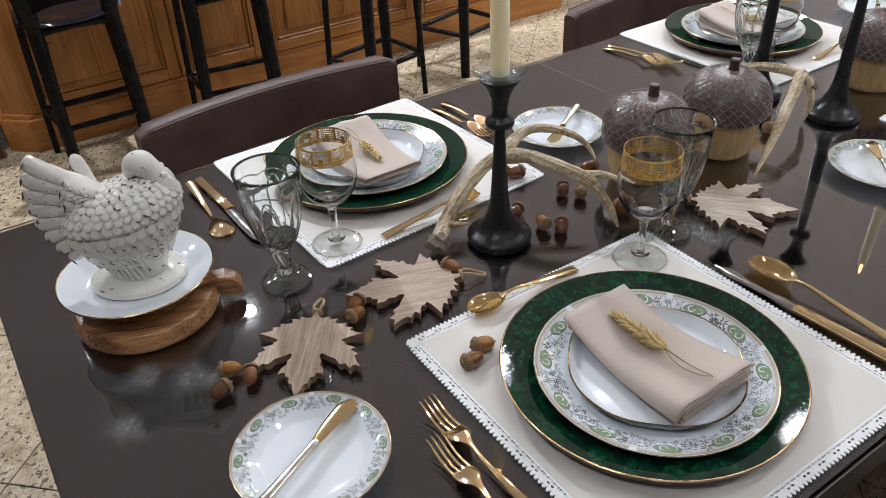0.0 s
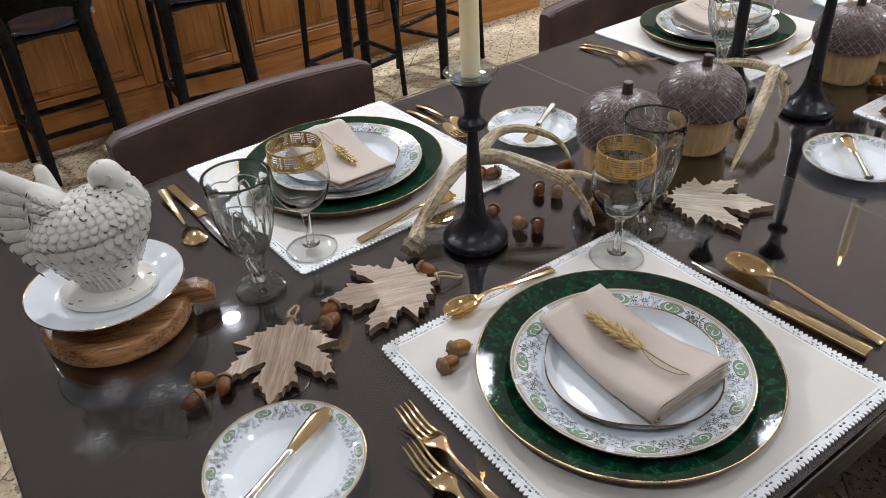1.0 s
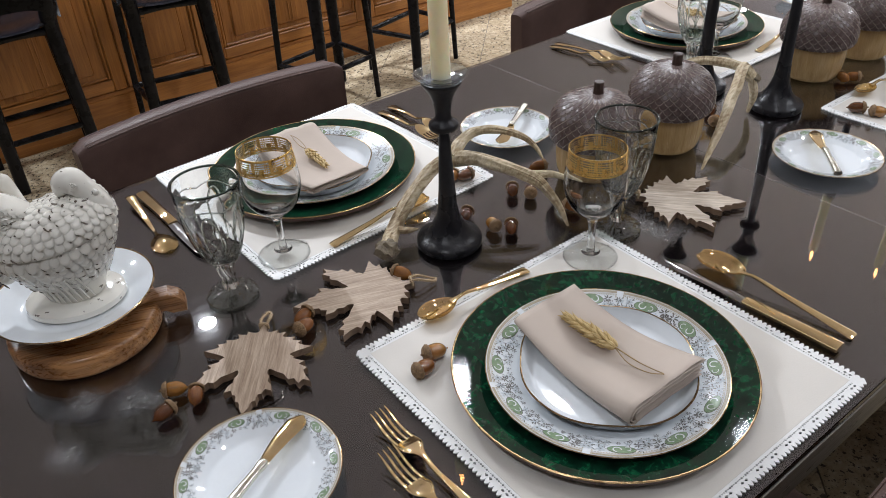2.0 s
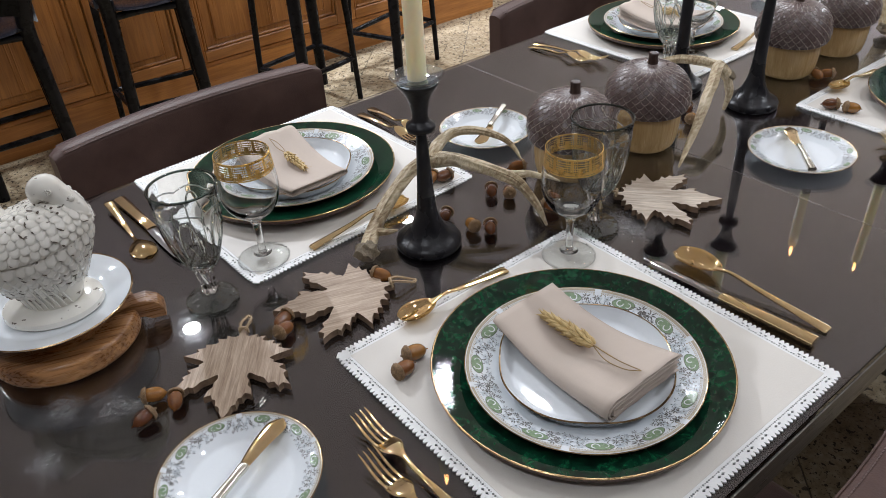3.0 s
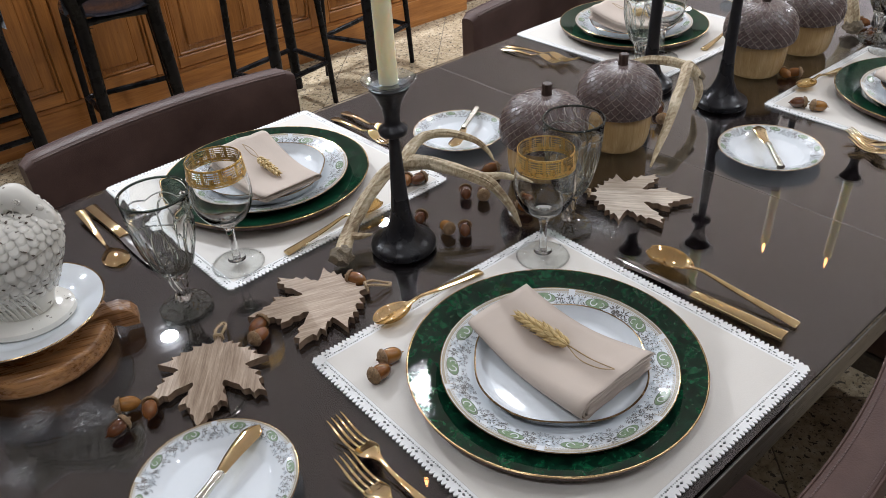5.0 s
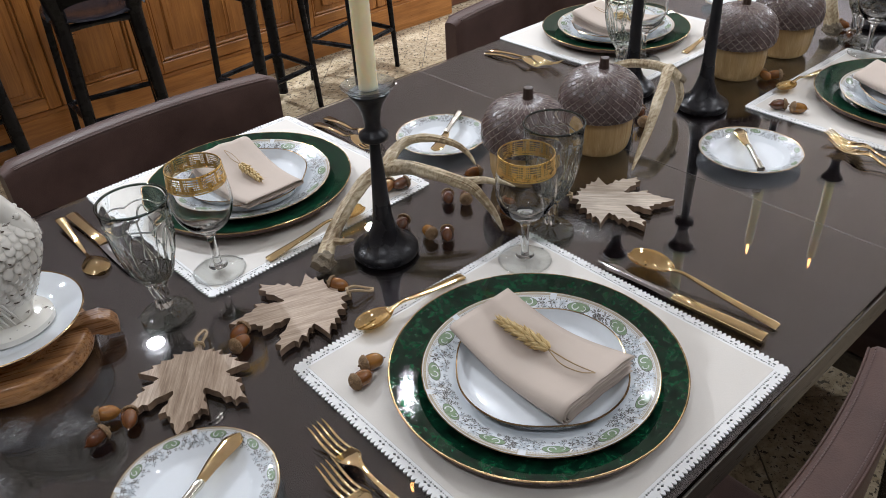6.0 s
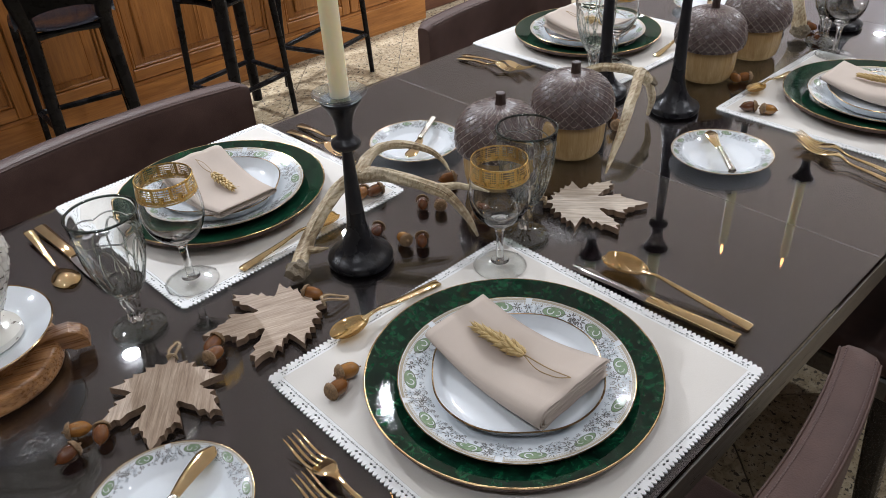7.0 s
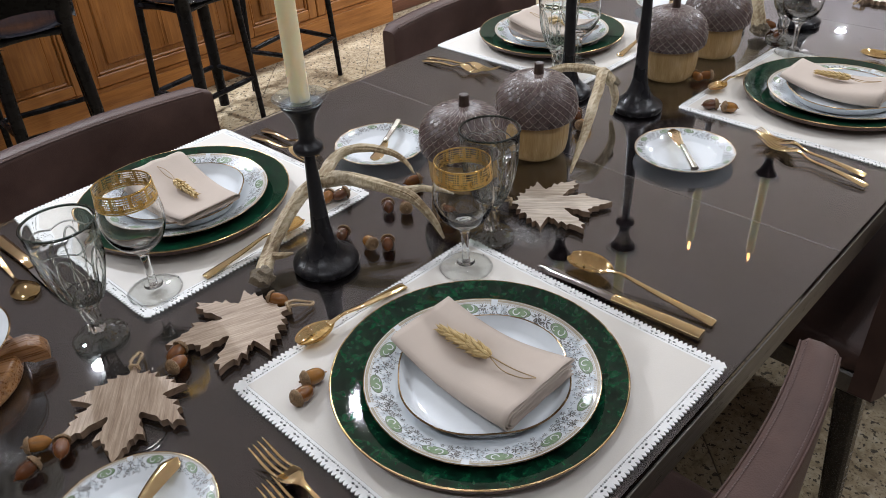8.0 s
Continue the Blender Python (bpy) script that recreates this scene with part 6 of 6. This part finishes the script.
for k, ((px, py), turn) in enumerate(zip(ACORNS, TURNS)):
    acorn(px, py, TOP, turn + 180, 8, 0.84 if k < 3 else 0.9)
for px, py, turn in ((0.427, 0.580, 170), (0.402, 0.566, 185), (0.717, 0.873, 345), (0.698, 0.884, 20), (1.371, 0.588, 300), (1.379, 0.558, 130)):
    acorn(px, py, MAT, turn + 180, 8, 0.92)

antler("pale branching antler resting between the candles and the plates", [
    [(0.507, 0.785, 0.776, 0.0118), (0.538, 0.811, 0.785, 0.0105), (0.571, 0.825, 0.803, 0.0098), (0.607, 0.834, 0.823, 0.0095), (0.636, 0.832, 0.838, 0.0102), (0.653, 0.815, 0.846, 0.0112), (0.67, 0.792, 0.850, 0.0098), (0.684, 0.761, 0.848, 0.0088), (0.699, 0.731, 0.842, 0.0088), (0.713, 0.712, 0.832, 0.0082), (0.724, 0.698, 0.815, 0.0066), (0.734, 0.684, 0.79, 0.005), (0.739, 0.671, 0.7635, 0.0018)],
    [(0.648, 0.818, 0.848, 0.0095), (0.664, 0.825, 0.856, 0.0092), (0.681, 0.832, 0.861, 0.0078), (0.703, 0.833, 0.866, 0.0066), (0.723, 0.819, 0.868, 0.006), (0.743, 0.799, 0.864, 0.0055), (0.756, 0.776, 0.856, 0.0044), (0.759, 0.758, 0.846, 0.003), (0.758, 0.745, 0.836, 0.0013)],
    [(0.706, 0.722, 0.838, 0.0066), (0.724, 0.718, 0.833, 0.0062), (0.744, 0.716, 0.828, 0.0048), (0.762, 0.701, 0.82, 0.0034), (0.776, 0.684, 0.811, 0.0013)],
    [(0.53, 0.80, 0.786, 0.005), (0.543, 0.79, 0.784, 0.0042), (0.556, 0.782, 0.785, 0.0013)],
], (0.502, 0.781, 0.7765, 0.0165))
antler("pale curved antler leaning beside an acorn pot", [
    [(1.222, 0.712, 0.835, 0.0092), (1.207, 0.722, 0.853, 0.0096), (1.165, 0.702, 0.842, 0.0089), (1.13, 0.688, 0.828, 0.0085), (1.09, 0.672, 0.807, 0.0074), (1.05, 0.658, 0.786, 0.0052), (1.008, 0.643, 0.7645, 0.0016)],
    [(1.207, 0.722, 0.853, 0.0081), (1.20, 0.757, 0.856, 0.0078), (1.183, 0.80, 0.85, 0.0070), (1.15, 0.85, 0.82, 0.0055), (1.12, 0.88, 0.765, 0.0015)],
    [(1.222, 0.712, 0.835, 0.0081), (1.232, 0.708, 0.80, 0.0067), (1.235, 0.715, 0.766, 0.0030)],
], (1.228, 0.712, 0.833, 0.0115))
antler("pale antler standing among acorns further down the table", [
    [(1.80, 0.70, 0.782, 0.015), (1.81, 0.715, 0.82, 0.014), (1.84, 0.74, 0.86, 0.013), (1.90, 0.76, 0.89, 0.012), (2.0, 0.74, 0.87, 0.009), (2.06, 0.70, 0.80, 0.006), (2.08, 0.69, 0.764, 0.002)],
], (1.797, 0.695, 0.777, 0.019))


# ---- tureen, plate, board ----
def serving_board(m):
    ob = thing("serving_board", "round acacia wood serving stand with a curved handle", "serving board", m)
    part("base", lathe([(0.0, 0.0), (0.086, 0.0), (0.0905, 0.002), (0.0925, 0.007), (0.0925, 0.022), (0.0905, 0.0265), (0.087, 0.0285), (0.066, 0.029), (0.0625, 0.0265), (0.0, 0.026)], 72), M["acacia"], ob, sharp=50)
    part("drum", lathe([(0.0, 0.0262), (0.058, 0.0262), (0.0585, 0.03), (0.06, 0.036), (0.064, 0.0485), (0.063, 0.051), (0.0, 0.051)], 72), M["acacia"], ob, "recessed drum under the plate", sharp=50)
    side = [(0.06, 0.01), (0.078, 0.012), (0.09, 0.017), (0.099, 0.016), (0.105, 0.008), (0.124, 0.008), (0.124, 0.02), (0.118, 0.03), (0.105, 0.037), (0.088, 0.036), (0.06, 0.03)]
    grip = prism(side, -0.012, 0.012, 0.002)
    part("handle", moved(grip, Matrix.Rotation(radians(90), 4, "X")), [M["acacia"], M["acacia"]], ob, "curved wooden handle", sharp=30)
    return ob


serving_board(pose(0.133, 0.902, TOP, rz=-20) @ Matrix.Diagonal((0.965, 0.965, 1, 1)))
tp = thing("underplate", "white china plate with a gold rim under the tureen", "plate", pose(0.132, 0.904, TOP + 0.0512) @ Matrix.Diagonal((0.935, 0.935, 1, 1)))
part("dish", lathe([(0.0, 0.002), (0.06, 0.002), (0.068, 0.003), (0.074, 0.006), (0.1, 0.013), (0.101, 0.0125), (0.1, 0.011), (0.07, 0.002), (0.06, 0.0), (0.0, 0.0005)], 80), M["china"], tp)
part("rim", lathe([(0.0993, 0.0129), (0.1005, 0.0137), (0.1016, 0.0127), (0.1005, 0.0117)], 80), M["goldrim"], tp, "gold rim")
turkey_tureen(pose(0.134, 0.899, TOP + 0.0535, rz=-27) @ Matrix.Diagonal((1.0, 1.0, 1.04, 1)))
ladle = thing("ladle", "white ceramic ladle handle sticking out of the tureen", "ladle", pose(0.125, 0.930, TOP + 0.041))
part("handle", tube([tuple(p) for p in smooth_line([(0.0, 0.0, 0.115, 0.006), (-0.006, 0.008, 0.14, 0.0068), (-0.011, 0.014, 0.158, 0.0085), (-0.013, 0.017, 0.168, 0.0075), (-0.0135, 0.018, 0.173, 0.003)], 5)], 14), M["glaze"], ladle, "rounded handle")


# ---- floor tiles ----
def floor_tiles():
    h = TILE / 2 - 0.0015
    b = box(-h, -h, -0.0038, h, h, 0.0, 0.0008)
    me = to_mesh("tile", b, M["granite"])
    d = TILE * math.sqrt(2)
    count = 0
    for i in range(-30, 31):
        for j in range(-30, 31):
            # lines x - y = -0.43 + i * d and x + y = 1.352 + j * d
            s, t = -0.43 + (i + 0.5) * d, 1.352 + (j + 0.5) * d
            cx, cy = (s + t) / 2, (t - s) / 2
            if -0.9 < cx < 3.9 and -0.5 < cy < 4.4:
                part("tile", me, None, floor, "", pose(cx, cy, 0, rz=45))
                count += 1
    # the tiles further off, in one mesh
    far = bmesh.new()
    for i in range(-30, 31):
        for j in range(-30, 31):
            s, t = -0.43 + (i + 0.5) * d, 1.352 + (j + 0.5) * d
            cx, cy = (s + t) / 2, (t - s) / 2
            if X0 - 0.1 < cx < X1 + 0.1 and Y0 - 0.1 < cy < Y1 + 0.1 and not (-0.9 < cx < 3.9 and -0.5 < cy < 4.4):
                far.from_mesh(me)
                far.verts.ensure_lookup_table()
                bmesh.ops.transform(far, matrix=pose(cx, cy, 0, rz=45), verts=far.verts[-len(me.vertices):])
    ob = part("far_tiles", to_mesh("far_tiles", far, M["granite"]), None, floor, "beige granite tiles")
    ob["kind"] = "stuff"


floor_tiles()
